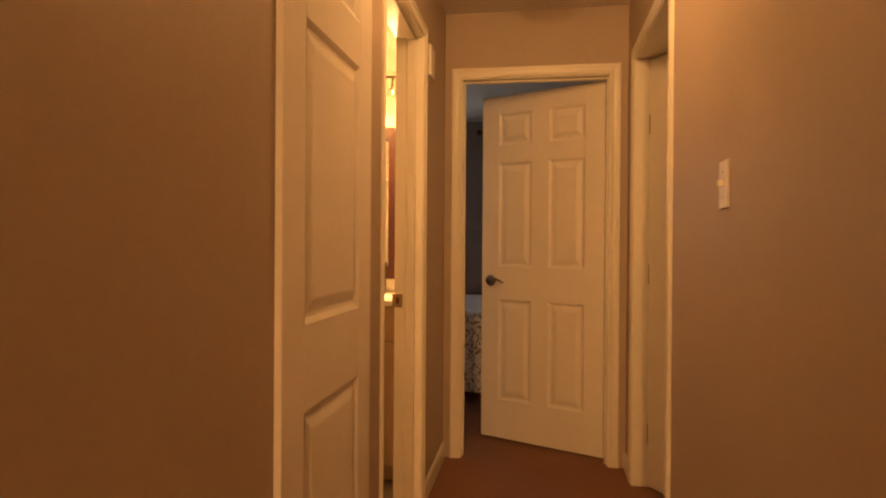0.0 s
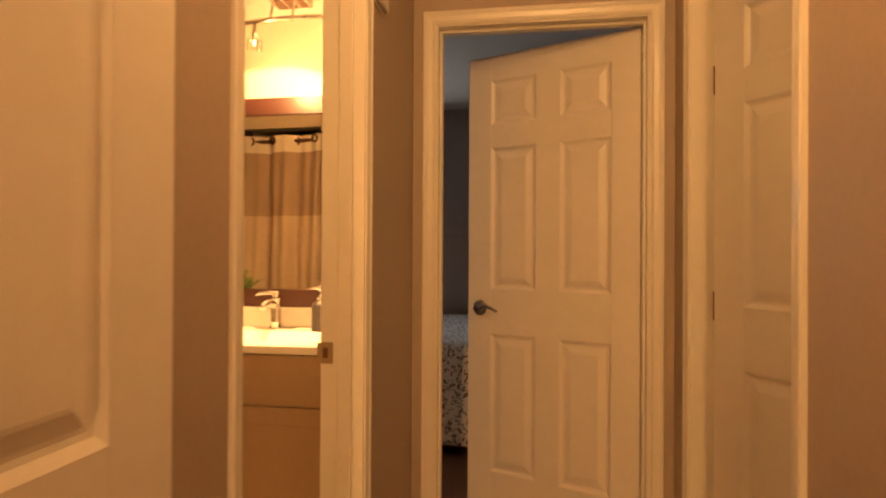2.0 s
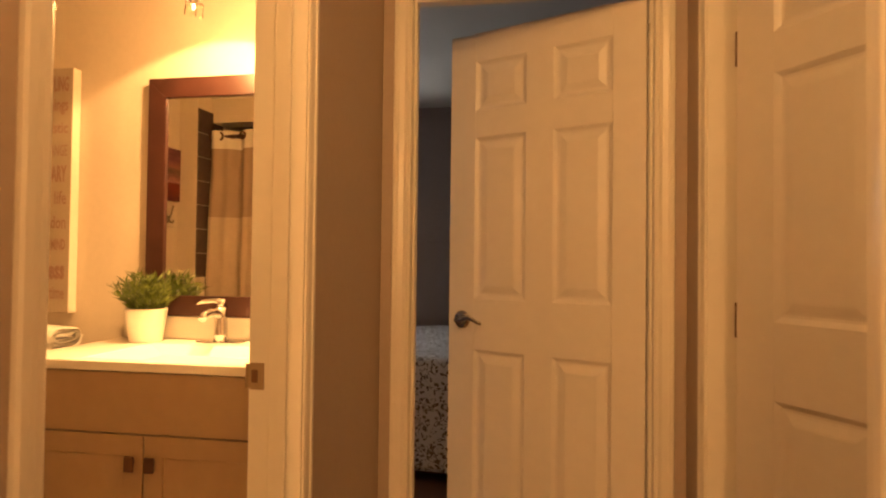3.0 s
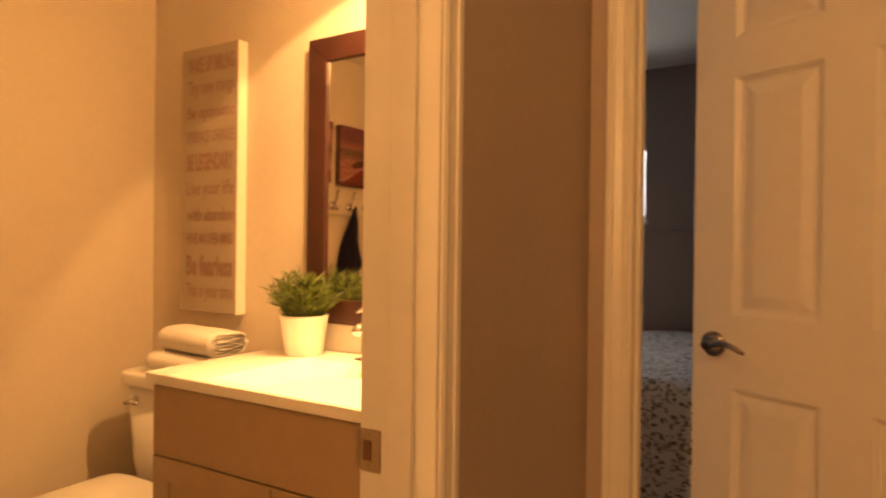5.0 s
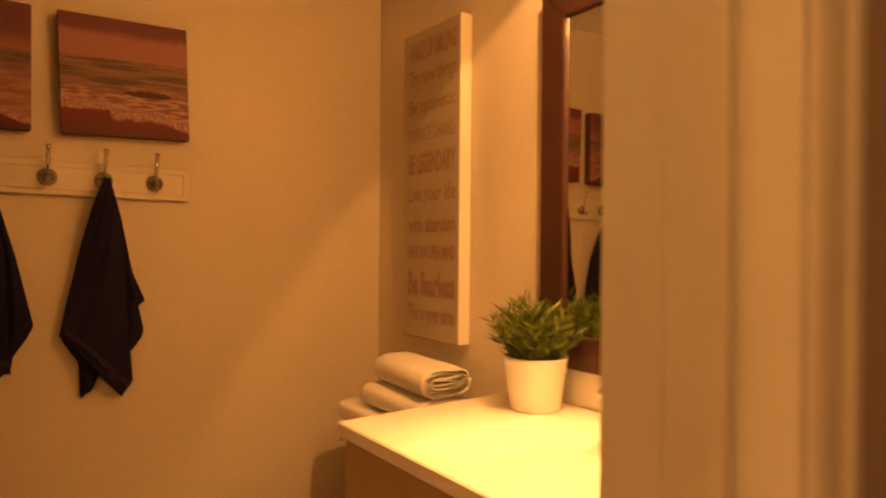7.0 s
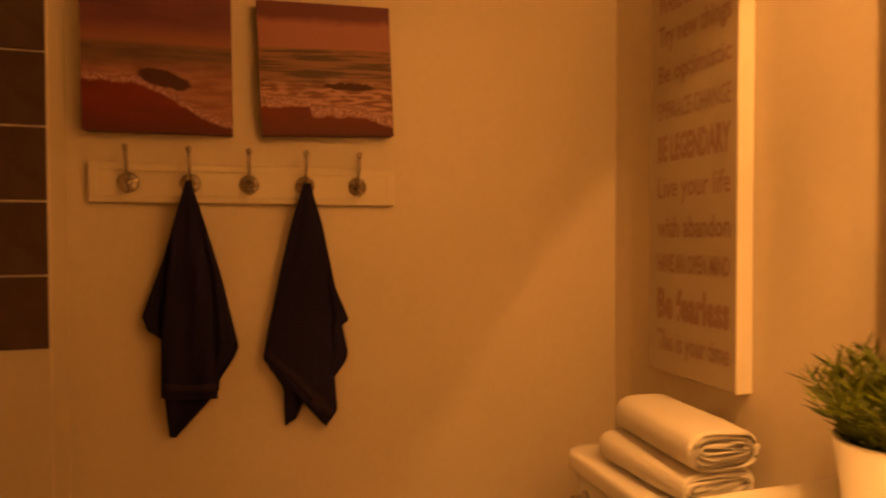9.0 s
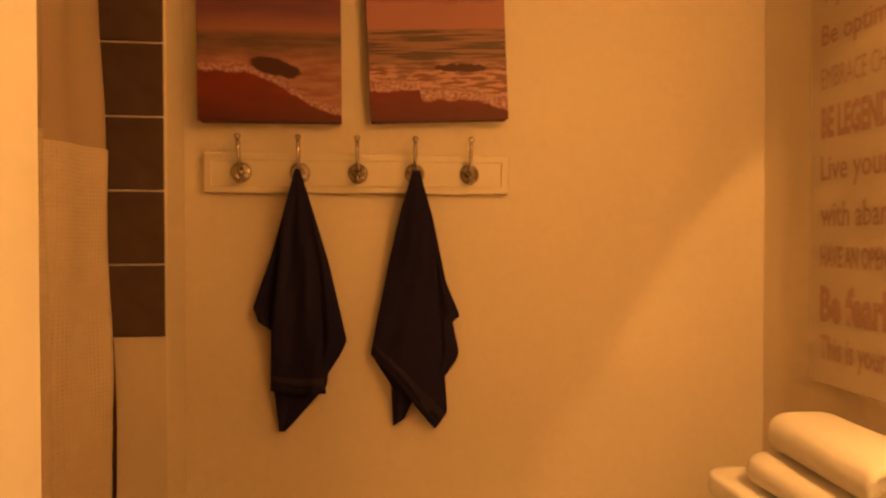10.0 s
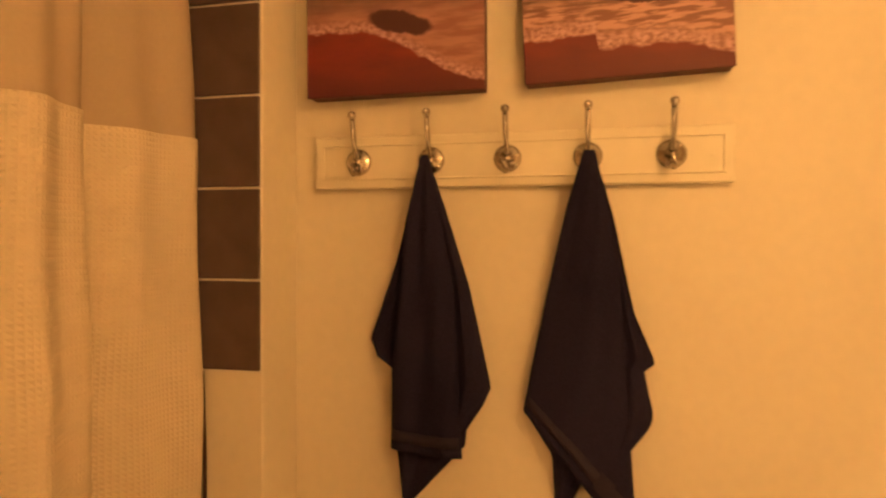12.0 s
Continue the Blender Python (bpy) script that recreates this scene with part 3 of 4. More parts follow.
# ---- bathroom: plant ----
plant = thing("potted_plant", "bushy green artificial plant in a white pot", "potted plant", pose(-1.259, 2.969, CZ))
part("pot", lathe([(0, 0), (0.049, 0), (0.052, 0.003), (0.066, 0.105), (0.067, 0.110), (0.062, 0.110), (0.060, 0.10), (0.058, 0.09), (0, 0.09)], 40), POT, plant, "white tapered pot", True)
part("soil", lathe([(0, 0.094), (0.03, 0.096), (0.059, 0.092)], 24), SOIL, plant)
rng = random.Random(4)
leaves, stems = bmesh.new(), bmesh.new()
for _ in range(125):
    a, lean = rng.uniform(0, 2 * math.pi), rng.uniform(0.05, 1.0) ** 0.7
    base = Vector((0.045 * lean * math.cos(a), 0.045 * lean * math.sin(a), 0.095))
    length = rng.uniform(0.095, 0.15)
    out = Vector((math.cos(a), math.sin(a), 0))
    line = []
    for k in range(6):
        u = k / 5
        p = base + out * (length * (0.12 + 0.27 * lean) * u ** 1.2) + Vector((0, 0, length * (1.0 - 0.36 * lean) * u - 0.02 * lean * u * u))
        p.y = min(p.y, 0.082)
        line.append(p)
    merge(stems, tube(line, [0.0012, 0.0011, 0.001, 0.0009, 0.0007, 0.0005], 4))
    for k in range(1, 6):
        for _ in range(4):
            b = rng.uniform(0, 2 * math.pi)
            d = (line[k] - line[k - 1]).normalized() * rng.uniform(0.5, 1.1) + Vector((math.cos(b), math.sin(b), rng.uniform(-0.2, 0.7))) * 0.75
            d.normalize()
            side = d.cross(Vector((rng.uniform(-1, 1), rng.uniform(-1, 1), rng.uniform(-1, 1)))).normalized()
            n, w = rng.uniform(0.026, 0.052), rng.uniform(0.0015, 0.0029)
            q = line[k].lerp(line[k - 1], rng.random())
            tip = q + d * n + Vector((0, 0, -0.004))
            lift = d.cross(side) * w * 0.5
            vs = [leaves.verts.new(c) for c in (q, q + d * n * 0.4 + side * w, tip, q + d * n * 0.4 - side * w, q + d * n * 0.45 - lift)]
            for f in ((0, 1, 4), (1, 2, 4), (2, 3, 4), (3, 0, 4)):
                leaves.faces.new([vs[i] for i in f])
part("stalk", stems, STEM, plant)
ln, ll = LEAF.node_tree.nodes, LEAF.node_tree.links
geo, tone = ln.new("ShaderNodeNewGeometry"), ln.new("ShaderNodeMix")
tone.data_type = "RGBA"
tone.inputs["A"].default_value, tone.inputs["B"].default_value = (0.022, 0.042, 0.009, 1), (0.17, 0.23, 0.03, 1)
ll.new(geo.outputs["Random Per Island"], tone.inputs["Factor"])
ll.new(tone.outputs["Result"], ln["Principled BSDF"].inputs["Base Color"])
foliage = part("foliage", leaves, LEAF, plant, "narrow pointed green leaves")

# ---- bathroom: mirror ----
MX0, MX1, MZ0, MZ1, MF = -1.310, -0.715, 0.962, 1.776, 0.068
mirror = thing("wall_mirror", "wall mirror in a wide espresso wood frame", "mirror", pose(-1.02, VAN - 0.008, 0, 0, 0, -1.65) @ pose(1.02, 0, 0))


def rail_piece(a, b, c, d):
    """One mitred frame bar: a, b outer corners; c, d inner corners (x, z)."""
    bm = bmesh.new()
    rows = []
    for y, pts in ((-0.002, (a, b, c, d)), (-0.044, (a, b, c, d))):
        rows.append([bm.verts.new((x, y, z)) for x, z in pts])
    bm.faces.new(rows[0])
    bm.faces.new(rows[1])
    for k in range(4):
        bm.faces.new((rows[0][k], rows[0][(k + 1) % 4], rows[1][(k + 1) % 4], rows[1][k]))
    bmesh.ops.bevel(bm, geom=bm.edges[:], offset=0.002, segments=2, affect="EDGES")
    return bm


o = [(MX0, MZ0), (MX1, MZ0), (MX1, MZ1), (MX0, MZ1)]
i_ = [(MX0 + MF, MZ0 + MF), (MX1 - MF, MZ0 + MF), (MX1 - MF, MZ1 - MF), (MX0 + MF, MZ1 - MF)]
for k in range(4):
    q = (k + 1) % 4
    part("frame_bar", rail_piece(o[k], o[q], i_[q], i_[k]), WOOD, mirror)
part("glass", box(MX0 + MF - 0.004, MX1 - MF + 0.004, -0.034, -0.030, MZ0 + MF - 0.004, MZ1 - MF + 0.004), MIRROR, mirror, "silvered mirror glass")

# ---- bathroom: sign ----
sign = thing("wall_sign", "tall pale wall sign with grey lettering", "sign", pose(0, 0, 0))
SX0, SX1, SY, SZ0, SZ1 = -1.880, -1.611, 3.036, 0.960, 1.829
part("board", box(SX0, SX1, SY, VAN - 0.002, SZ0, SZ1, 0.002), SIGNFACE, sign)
# paler strip paints in the light this side catches
part("edge_strip", box(SX1, SX1 + 0.004, SY - 0.001, VAN - 0.002, SZ0, SZ1, 0.001), SIGNEDGE_LIT, sign, "edge of the sign, its side light put into the colour")


def lettering(words, z, height, weight=0.0):
    cu = bpy.data.curves.new("lettering", "FONT")
    cu.body, cu.align_x, cu.align_y, cu.resolution_u, cu.offset = words, "LEFT", "BOTTOM_BASELINE", 2, weight
    tmp = bpy.data.objects.new("lettering", cu)
    me = bpy.data.meshes.new_from_object(tmp)
    xs = [v.co.x for v in me.vertices]
    ys = [v.co.y for v in me.vertices]
    a, b, c, d = min(xs), max(xs), min(ys), max(ys)
    for v in me.vertices:
        v.co = Vector((-1.848 + 0.222 * (v.co.x - a) / (b - a), SY - 0.0012, z - height / 2 + height * (v.co.y - c) / (d - c)))
    me.materials.clear()
    me.materials.append(INK)
    bpy.data.objects.remove(tmp)
    ob = new("lettering", me)
    ob.parent = sign
    return ob


for words, z, height, weight in (("WAKE UP SMILING", 1.772, 0.054, 0.03), ("Try new things", 1.692, 0.060, 0.015), ("Be optimistic", 1.610, 0.052, 0.015), ("EMBRACE CHANGE", 1.535, 0.040, 0.0),
                                 ("BE LEGENDARY", 1.452, 0.060, 0.04), ("Live your life", 1.360, 0.062, 0.01), ("with abandon", 1.280, 0.046, 0.015), ("HAVE AN OPEN MIND", 1.201, 0.040, 0.03),
                                 ("Be fearless", 1.112, 0.070, 0.045), ("This is your time", 1.024, 0.060, 0.015)):
    lettering(words, z, height, weight)

# ---- bathroom: toilet ----
toilet = thing("toilet", "white toilet with closed lid beside the vanity", "toilet", pose(-1.675, 0, 0))


def oval(cx, cy, rx, ryf, ryb, z, n=36):
    return [(cx + rx * math.cos(2 * math.pi * k / n), cy + (ryb if math.sin(2 * math.pi * k / n) > 0 else ryf) * math.sin(2 * math.pi * k / n), z) for k in range(n)]


def loft(rings, caps=True):
    bm = bmesh.new()
    rows = [[bm.verts.new(p) for p in r] for r in rings]
    for a, b in zip(rows, rows[1:]):
        for k in range(len(a)):
            bm.faces.new((a[k], a[(k + 1) % len(a)], b[(k + 1) % len(a)], b[k]))
    if caps:
        bm.faces.new(rows[0])
        bm.faces.new(rows[-1])
    return bm


def rounded(w, y0, y1, r, z, n=6):
    pts = []
    for cx, cy, a0 in ((w / 2 - r, y1 - r, 0), (-w / 2 + r, y1 - r, 90), (-w / 2 + r, y0 + r, 180), (w / 2 - r, y0 + r, 270)):
        for k in range(n):
            a = radians(a0 + 90 * k / (n - 1))
            pts.append((cx + r * math.cos(a), cy + r * math.sin(a), z))
    return pts


part("tank", loft([rounded(0.38, 2.87, 3.045, 0.05, 0.38), rounded(0.425, 2.855, 3.05, 0.05, 0.5), rounded(0.455, 2.845, 3.05, 0.05, 0.745)]), CERAMIC, toilet, "", True)
part("tank_lid", loft([rounded(0.468, 2.836, 3.055, 0.05, 0.746), rounded(0.476, 2.830, 3.057, 0.05, 0.748), rounded(0.478, 2.828, 3.057, 0.05, 0.752), rounded(0.478, 2.828, 3.057, 0.05, 0.777), rounded(0.476, 2.830, 3.056, 0.05, 0.782), rounded(0.470, 2.834, 3.053, 0.05, 0.785), rounded(0.44, 2.85, 3.04, 0.045, 0.786)]), CERAMIC, toilet, "", True)
def lid_ring(w, front, back, z, n=40):
    """Squared at the back, oval at the front."""
    pts = []
    for k in range(n):
        a = 2 * math.pi * k / n
        c, q = math.cos(a), math.sin(a)
        e = 0.28 if q > 0 else 0.85
        mid = back - 0.16
        pts.append((w * math.copysign(abs(c) ** (e if q > 0 else 0.9), c), mid + (0.16 if q > 0 else mid - front) * math.copysign(abs(q) ** e, q), z))
    return pts


part("bowl", loft([oval(0, 2.62, 0.11, 0.18, 0.22, 0.004), oval(0, 2.62, 0.10, 0.16, 0.22, 0.14), oval(0, 2.58, 0.14, 0.22, 0.26, 0.32), oval(0, 2.56, 0.18, 0.27, 0.28, 0.43), oval(0, 2.56, 0.185, 0.275, 0.28, 0.447)]), CERAMIC, toilet, "", True)
part("seat", loft([lid_ring(0.186, 2.29, 2.81, 0.448), lid_ring(0.19, 2.285, 2.812, 0.456), lid_ring(0.187, 2.29, 2.81, 0.465)]), PLASTIC, toilet, "", True)
part("lid", loft([lid_ring(0.188, 2.288, 2.812, 0.466), lid_ring(0.193, 2.282, 2.816, 0.474), lid_ring(0.190, 2.286, 2.813, 0.485), lid_ring(0.178, 2.30, 2.80, 0.492)]), PLASTIC, toilet, "", True)
flush = part("flush_lever", lathe([(0, 0), (0.014, 0), (0.014, 0.006), (0.007, 0.009), (0.007, 0.016), (0, 0.017)], 18, pose(-0.155, 2.846, 0.70, 90)), CHROME, toilet, "chrome flush lever", True)
part("lever_arm", tube([(-0.155, 2.833, 0.70), (-0.165, 2.830, 0.697), (-0.182, 2.828, 0.690)], [0.006, 0.0055, 0.006], 10), CHROME, flush, "", True)


def folded_towel(width, depth, height, turns, seed):
    """A towel rolled flat: a flattened spiral section swept along its width, slack at the open end."""
    r = random.Random(seed)
    steps = 22 * turns
    gap = height / (2 * turns + 0.6)
    line = []
    for k in range(steps + 1):
        a = 2 * math.pi * k / 22
        h = 0.25 * gap + gap * k / 22
        w = depth / 2 - (height / 2 - h) * 0.9
        c, q = math.cos(a), math.sin(a)
        line.append((w * math.copysign(abs(c) ** 0.55, c), h * math.copysign(abs(q) ** 0.8, q)))
    t = gap * 0.48
    outer, inner = [], []
    for n, (y, z) in enumerate(line):
        y1, z1 = line[min(n + 1, steps)]
        y0, z0 = line[max(n - 1, 0)]
        d = Vector((y1 - y0, z1 - z0)).normalized()
        outer.append((y - d.y * t, z + d.x * t))
        inner.append((y + d.y * t, z - d.x * t))
    loop = outer + inner[::-1]
    rings = []
    for s_ in range(25):
        u = s_ / 24
        x = width * (u - 0.5)
        e = max(0.0, (u - 0.72) / 0.28)
        close = 1 - 0.10 * (1 - min(1, u / 0.06)) ** 2
        rings.append([(x + 0.006 * math.sin(0.37 * k + seed) * e, y * close * (1 - 0.03 * e) + 0.0022 * math.sin(16 * x + 0.21 * k + seed), (height / 2 + z * close) * (1 - 0.12 * e * abs(y) / depth) + (0.0020 * e + 0.0010) * math.sin(0.55 * k + 9 * x + seed)) for k, (y, z) in enumerate(loop)])
    return loft(rings)


for w, d, h, n, seed, at, turn in ((0.265, 0.165, 0.066, 4, 3, (-1.680, 2.943, 0.787), 2), (0.255, 0.150, 0.076, 4, 8, (-1.668, 2.956, 0.851), -3)):
    ob = solid("bath_towel", folded_towel(w, d, h, n, seed), WHITETERRY, "folded white bath towel stacked on the toilet tank", "towel", True, "towels on the tank")
    ob.matrix_basis = pose(*at, 0, 0, turn)

# ---- bathroom: hook rack ----
RY0, RY1, RZ0, RZ1 = 1.847, 2.478, 1.331, 1.413
rack = thing("hook_rack", "cream hook rack with five metal hooks", "hook rack", pose(BX0, 0, 0, 0, 0, 90))
bd = box(RY0, RY1, -0.018, -0.001, RZ0, RZ1, 0.003)
part("board", bd, RACK, rack)
for a, b, c, d in ((RY0 + 0.014, RY1 - 0.014, RZ1 - 0.016, RZ1 - 0.013), (RY0 + 0.014, RY1 - 0.014, RZ0 + 0.013, RZ0 + 0.016), (RY0 + 0.013, RY0 + 0.016, RZ0 + 0.013, RZ1 - 0.013), (RY1 - 0.016, RY1 - 0.013, RZ0 + 0.013, RZ1 - 0.013)):
    part("bead", box(a, b, -0.0205, -0.0175, c, d, 0.001), RACK, rack)
HOOKS = [1.922, 2.040, 2.158, 2.276, 2.392]
for hy in HOOKS:
    hk = part("hook", lathe([(0, 0), (0.020, 0), (0.021, 0.003), (0.017, 0.006), (0.008, 0.008), (0.007, 0.014), (0, 0.015)], 24, pose(hy, -0.018, 1.372, 90)), HOOKMETAL, rack, "polished metal coat hook", True)
    part("upper_arm", tube([(hy, -0.026, 1.372), (hy, -0.036, 1.385), (hy, -0.044, 1.405), (hy, -0.052, 1.436)], [0.006, 0.0048, 0.0042, 0.0038], 10), HOOKMETAL, hk, "", True)
    part("ball", lathe([(0.0065 * math.sin(math.pi * k / 8), -0.0065 * math.cos(math.pi * k / 8)) for k in range(9)], 14, pose(hy, -0.053, 1.440)), HOOKMETAL, hk, "", True)
    part("lower_arm", tube([(hy, -0.026, 1.370), (hy, -0.036, 1.358), (hy, -0.046, 1.352), (hy, -0.054, 1.357), (hy, -0.056, 1.366)], [0.006, 0.0055, 0.005, 0.005, 0.0055], 10), HOOKMETAL, hk, "", True)
for sy in (RY0 + 0.03, RY1 - 0.03):
    part("screw_cap", lathe([(0, 0), (0.004, 0), (0.004, 0.001), (0, 0.0015)], 12, pose(sy, -0.0178, 1.371, 90)), RACK, rack)


# ---- bathroom: black towels ----
def along(line, v):
    """The point at a share v of the length of a line of (y, z) points."""
    pts = [Vector(p) for p in line]
    runs = [(q - p).length for p, q in zip(pts, pts[1:])]
    left = v * sum(runs)
    for p, q, run in zip(pts, pts[1:], runs):
        if left <= run:
            return p.lerp(q, left / run)
        left -= run
    return pts[-1]


def padded(f, nu, nv, thick):
    """A hanging sheet f(u, v) with a second face behind it, closed along its rim."""
    bm = bmesh.new()
    faces = []
    for back in (0.0, thick):
        faces.append([[bm.verts.new(Vector(f(i / nu, j / nv)) - Vector((back, 0, 0))) for j in range(nv + 1)] for i in range(nu + 1)])
        g = faces[-1]
        for i in range(nu):
            for j in range(nv):
                bm.faces.new((g[i][j], g[i + 1][j], g[i + 1][j + 1], g[i][j + 1]))
    a, b = faces
    rim = [(i, 0) for i in range(nu)] + [(nu, j) for j in range(nv)] + [(i, nv) for i in range(nu, 0, -1)] + [(0, j) for j in range(nv, 0, -1)]
    for (i, j), (k, m) in zip(rim, rim[1:] + rim[:1]):
        bm.faces.new((a[i][j], a[k][m], b[k][m], b[i][j]))
    return bm


def cloth_fold(left, right, proud, folds, seed, curl=0.005):
    """One fold of a towel gathered at its hook, between its two edges."""
    def f(u, v):
        a, b = along(left, v), along(right, v)
        p = a.lerp(b, u)
        spread = min(1.0, 3 * v)
        x = BX0 + 0.064 - 0.040 * min(1.0, 2.2 * v) + proud * min(1.0, 2.5 * v)
        x += spread * (0.0055 * math.sin(folds * 2 * math.pi * (u + 0.06 * math.sin(4 * v + seed)) + seed) + 0.0015 * math.sin(19 * u + 11 * v + seed) - curl * abs(2 * u - 1) ** 5)
        return (max(x, BX0 + 0.007), p.x, p.y + 0.0025 * v * math.sin(8 * u + seed))
    return f


# per towel: the folds from back to front, each with its left and right edge, how far it stands out, its waves and a seed
TOWELS = (
    ((((2.036, 1.372), (1.990, 1.06), (1.984, 0.93), (1.994, 0.838)), ((2.044, 1.372), (2.10, 1.05), (2.093, 0.93), (2.014, 0.842)), 0.000, 1.6, 0.4),
     (((2.034, 1.372), (1.983, 1.202), (1.945, 1.094), (1.956, 1.064), (1.980, 1.048)), ((2.040, 1.372), (2.010, 1.20), (2.002, 1.12), (2.000, 1.05)), 0.004, 0.8, 2.0),
     (((2.042, 1.374), (2.066, 1.20), (2.072, 1.06), (2.074, 0.95)), ((2.045, 1.372), (2.071, 1.283), (2.098, 1.186), (2.134, 1.026), (2.122, 0.999), (2.092, 0.953)), 0.007, 1.3, 3.6),
     (((2.035, 1.375), (2.008, 1.275), (1.995, 1.165), (1.983, 1.05), (1.981, 0.926)), ((2.045, 1.375), (2.064, 1.275), (2.079, 1.165), (2.085, 1.05), (2.091, 0.916)), 0.018, 1.5, 1.0)),
    ((((2.272, 1.372), (2.222, 1.06), (2.190, 0.985), (2.226, 0.93), (2.230, 0.843)), ((2.278, 1.372), (2.285, 1.06), (2.290, 0.94), (2.256, 0.860)), 0.000, 1.2, 5.0),
     (((2.281, 1.374), (2.300, 1.285), (2.312, 1.18), (2.314, 1.02), (2.310, 0.94)), ((2.284, 1.372), (2.311, 1.285), (2.342, 1.145), (2.372, 1.074), (2.356, 1.062), (2.369, 1.000), (2.364, 0.982), (2.338, 0.948)), 0.006, 1.7, 2.4),
     (((2.270, 1.375), (2.247, 1.30), (2.225, 1.205), (2.195, 1.06), (2.184, 0.998)), ((2.285, 1.375), (2.306, 1.29), (2.322, 1.18), (2.333, 1.02), (2.343, 0.872), (2.318, 0.838)), 0.018, 1.1, 4.2)),
)
for folds_of in TOWELS:
    tw = thing("hand_towel", "black terry hand towel hanging from a hook", "towel", pose(0, 0, 0), "black towels on the rack")
    for left, right, proud, waves, seed in folds_of:
        front = cloth_fold(left, right, proud, waves, seed)
        part("cloth_fold", padded(front, 24, 48, 0.005), BLACKTERRY, tw, "", True)

    def band(u, v):
        p = front(0.02 + 0.96 * u, 0.93 + 0.035 * v)
        return (p[0] + 0.0030, p[1], p[2])
    part("woven_band", padded(band, 24, 2, 0.0015), BLACKBAND, tw, "smooth woven band", True)
    if len(folds_of) == 3:
        def tag(u, v):
            p = front(0.70 + 0.13 * u, 0.92 + 0.055 * v)
            return (p[0] + 0.0055, p[1], p[2])
        part("label_tag", padded(tag, 4, 3, 0.001), BLACKBAND, tw, "small brown sewn label")


# ---- bathroom: paintings ----
def seascape(name, shift, rocky):
    """Sky, sea, foam and red sand, in the canvas' own y and z (0 to 1)."""
    m = bpy.data.materials.new(name)
    m.use_nodes = True
    n, l = m.node_tree.nodes, m.node_tree.links
    p = n["Principled BSDF"]
    p.inputs["Roughness"].default_value = 0.6
    co = n.new("ShaderNodeTexCoord")
    sep = n.new("ShaderNodeSeparateXYZ")
    l.new(co.outputs["Generated"], sep.inputs[0])

    def noise(sx, sz, detail, offset=0.0):
        mp = n.new("ShaderNodeMapping")
        mp.inputs["Scale"].default_value = (1, sx, sz)
        mp.inputs["Location"].default_value = (0, shift + offset, shift)
        l.new(co.outputs["Generated"], mp.inputs[0])
        t = n.new("ShaderNodeTexNoise")
        t.inputs["Scale"].default_value, t.inputs["Detail"].default_value = 1.0, detail
        l.new(mp.outputs[0], t.inputs["Vector"])
        return t.outputs["Fac"]

    def math_(op, a, b):
        k = n.new("ShaderNodeMath")
        k.operation = op
        for s_, v in zip(k.inputs, (a, b)):
            if isinstance(v, (int, float)):
                s_.default_value = v
            else:
                l.new(v, s_)
        return k.outputs[0]

    def mix(fac, a, b):
        k = n.new("ShaderNodeMix")
        k.data_type = "RGBA"
        for s_, v in zip((k.inputs["Factor"], k.inputs["A"], k.inputs["B"]), (fac, a, b)):
            if isinstance(v, tuple):
                s_.default_value = (*v, 1)
            else:
                l.new(v, s_)
        return k.outputs["Result"]

    def step(value, edge, soft):
        r = n.new("ShaderNodeMapRange")
        r.inputs["From Min"].default_value, r.inputs["From Max"].default_value = edge - soft, edge + soft
        l.new(value, r.inputs["Value"])
        return r.outputs[0]

    z, y = sep.outputs["Z"], sep.outputs["Y"]

    def ease(value, a, b, lo, hi):
        r = n.new("ShaderNodeMapRange")
        r.interpolation_type = "SMOOTHSTEP"
        for key, v in (("From Min", a), ("From Max", b), ("To Min", lo), ("To Max", hi)):
            r.inputs[key].default_value = v
        l.new(value, r.inputs["Value"])
        return r.outputs[0]

    wob = math_("MULTIPLY", math_("SUBTRACT", noise(5, 4, 5, 7.0), 0.5), 0.10)
    zz = math_("ADD", z, wob)
    fine = math_("ADD", z, math_("MULTIPLY", math_("SUBTRACT", noise(16, 14, 5, 2.0), 0.5), 0.05))
    if rocky:
        shore = math_("ADD", ease(y, 0.30, 1.0, 0.35, 0.06), ease(y, 0.0, 0.3, 0.0, -0.01))
        sky_c = mix(step(noise(1.6, 6, 4), 0.5, 0.16), (0.19, 0.068, 0.075), (0.115, 0.038, 0.045))
        sky_c = mix(step(z, 0.70, 0.07), (0.28, 0.14, 0.08), sky_c)
        horizon, hs = 0.62, 0.022
        sea = mix(step(noise(3, 24, 4), 0.5, 0.10), (0.10, 0.065, 0.042), (0.16, 0.10, 0.06))
        wash = mix(step(noise(5, 24, 6, 3.0), 0.5, 0.10), (0.25, 0.12, 0.075), (0.36, 0.20, 0.125))
        sea_edge = 0.47
    else:
        shore = math_("ADD", ease(y, 0.355, 0.375, 0.215, 0.145), ease(y, 0.70, 1.0, 0.0, -0.07))
        sky_c = mix(step(zz, 0.865, 0.03), (0.33, 0.16, 0.11), (0.14, 0.042, 0.045))
        horizon, hs = 0.655, 0.004
        sea = mix(step(noise(2.2, 46, 5), 0.52, 0.05), (0.24, 0.145, 0.08), (0.085, 0.06, 0.037))
        wash = mix(step(noise(7, 40, 6, 3.0), 0.5, 0.05), (0.20, 0.10, 0.06), (0.46, 0.29, 0.185))
        sea_edge = 0.40
    base = mix(step(zz, sea_edge, 0.06), wash, sea)
    base = mix(step(z, horizon, hs), base, sky_c)
    above = math_("SUBTRACT", fine, shore)
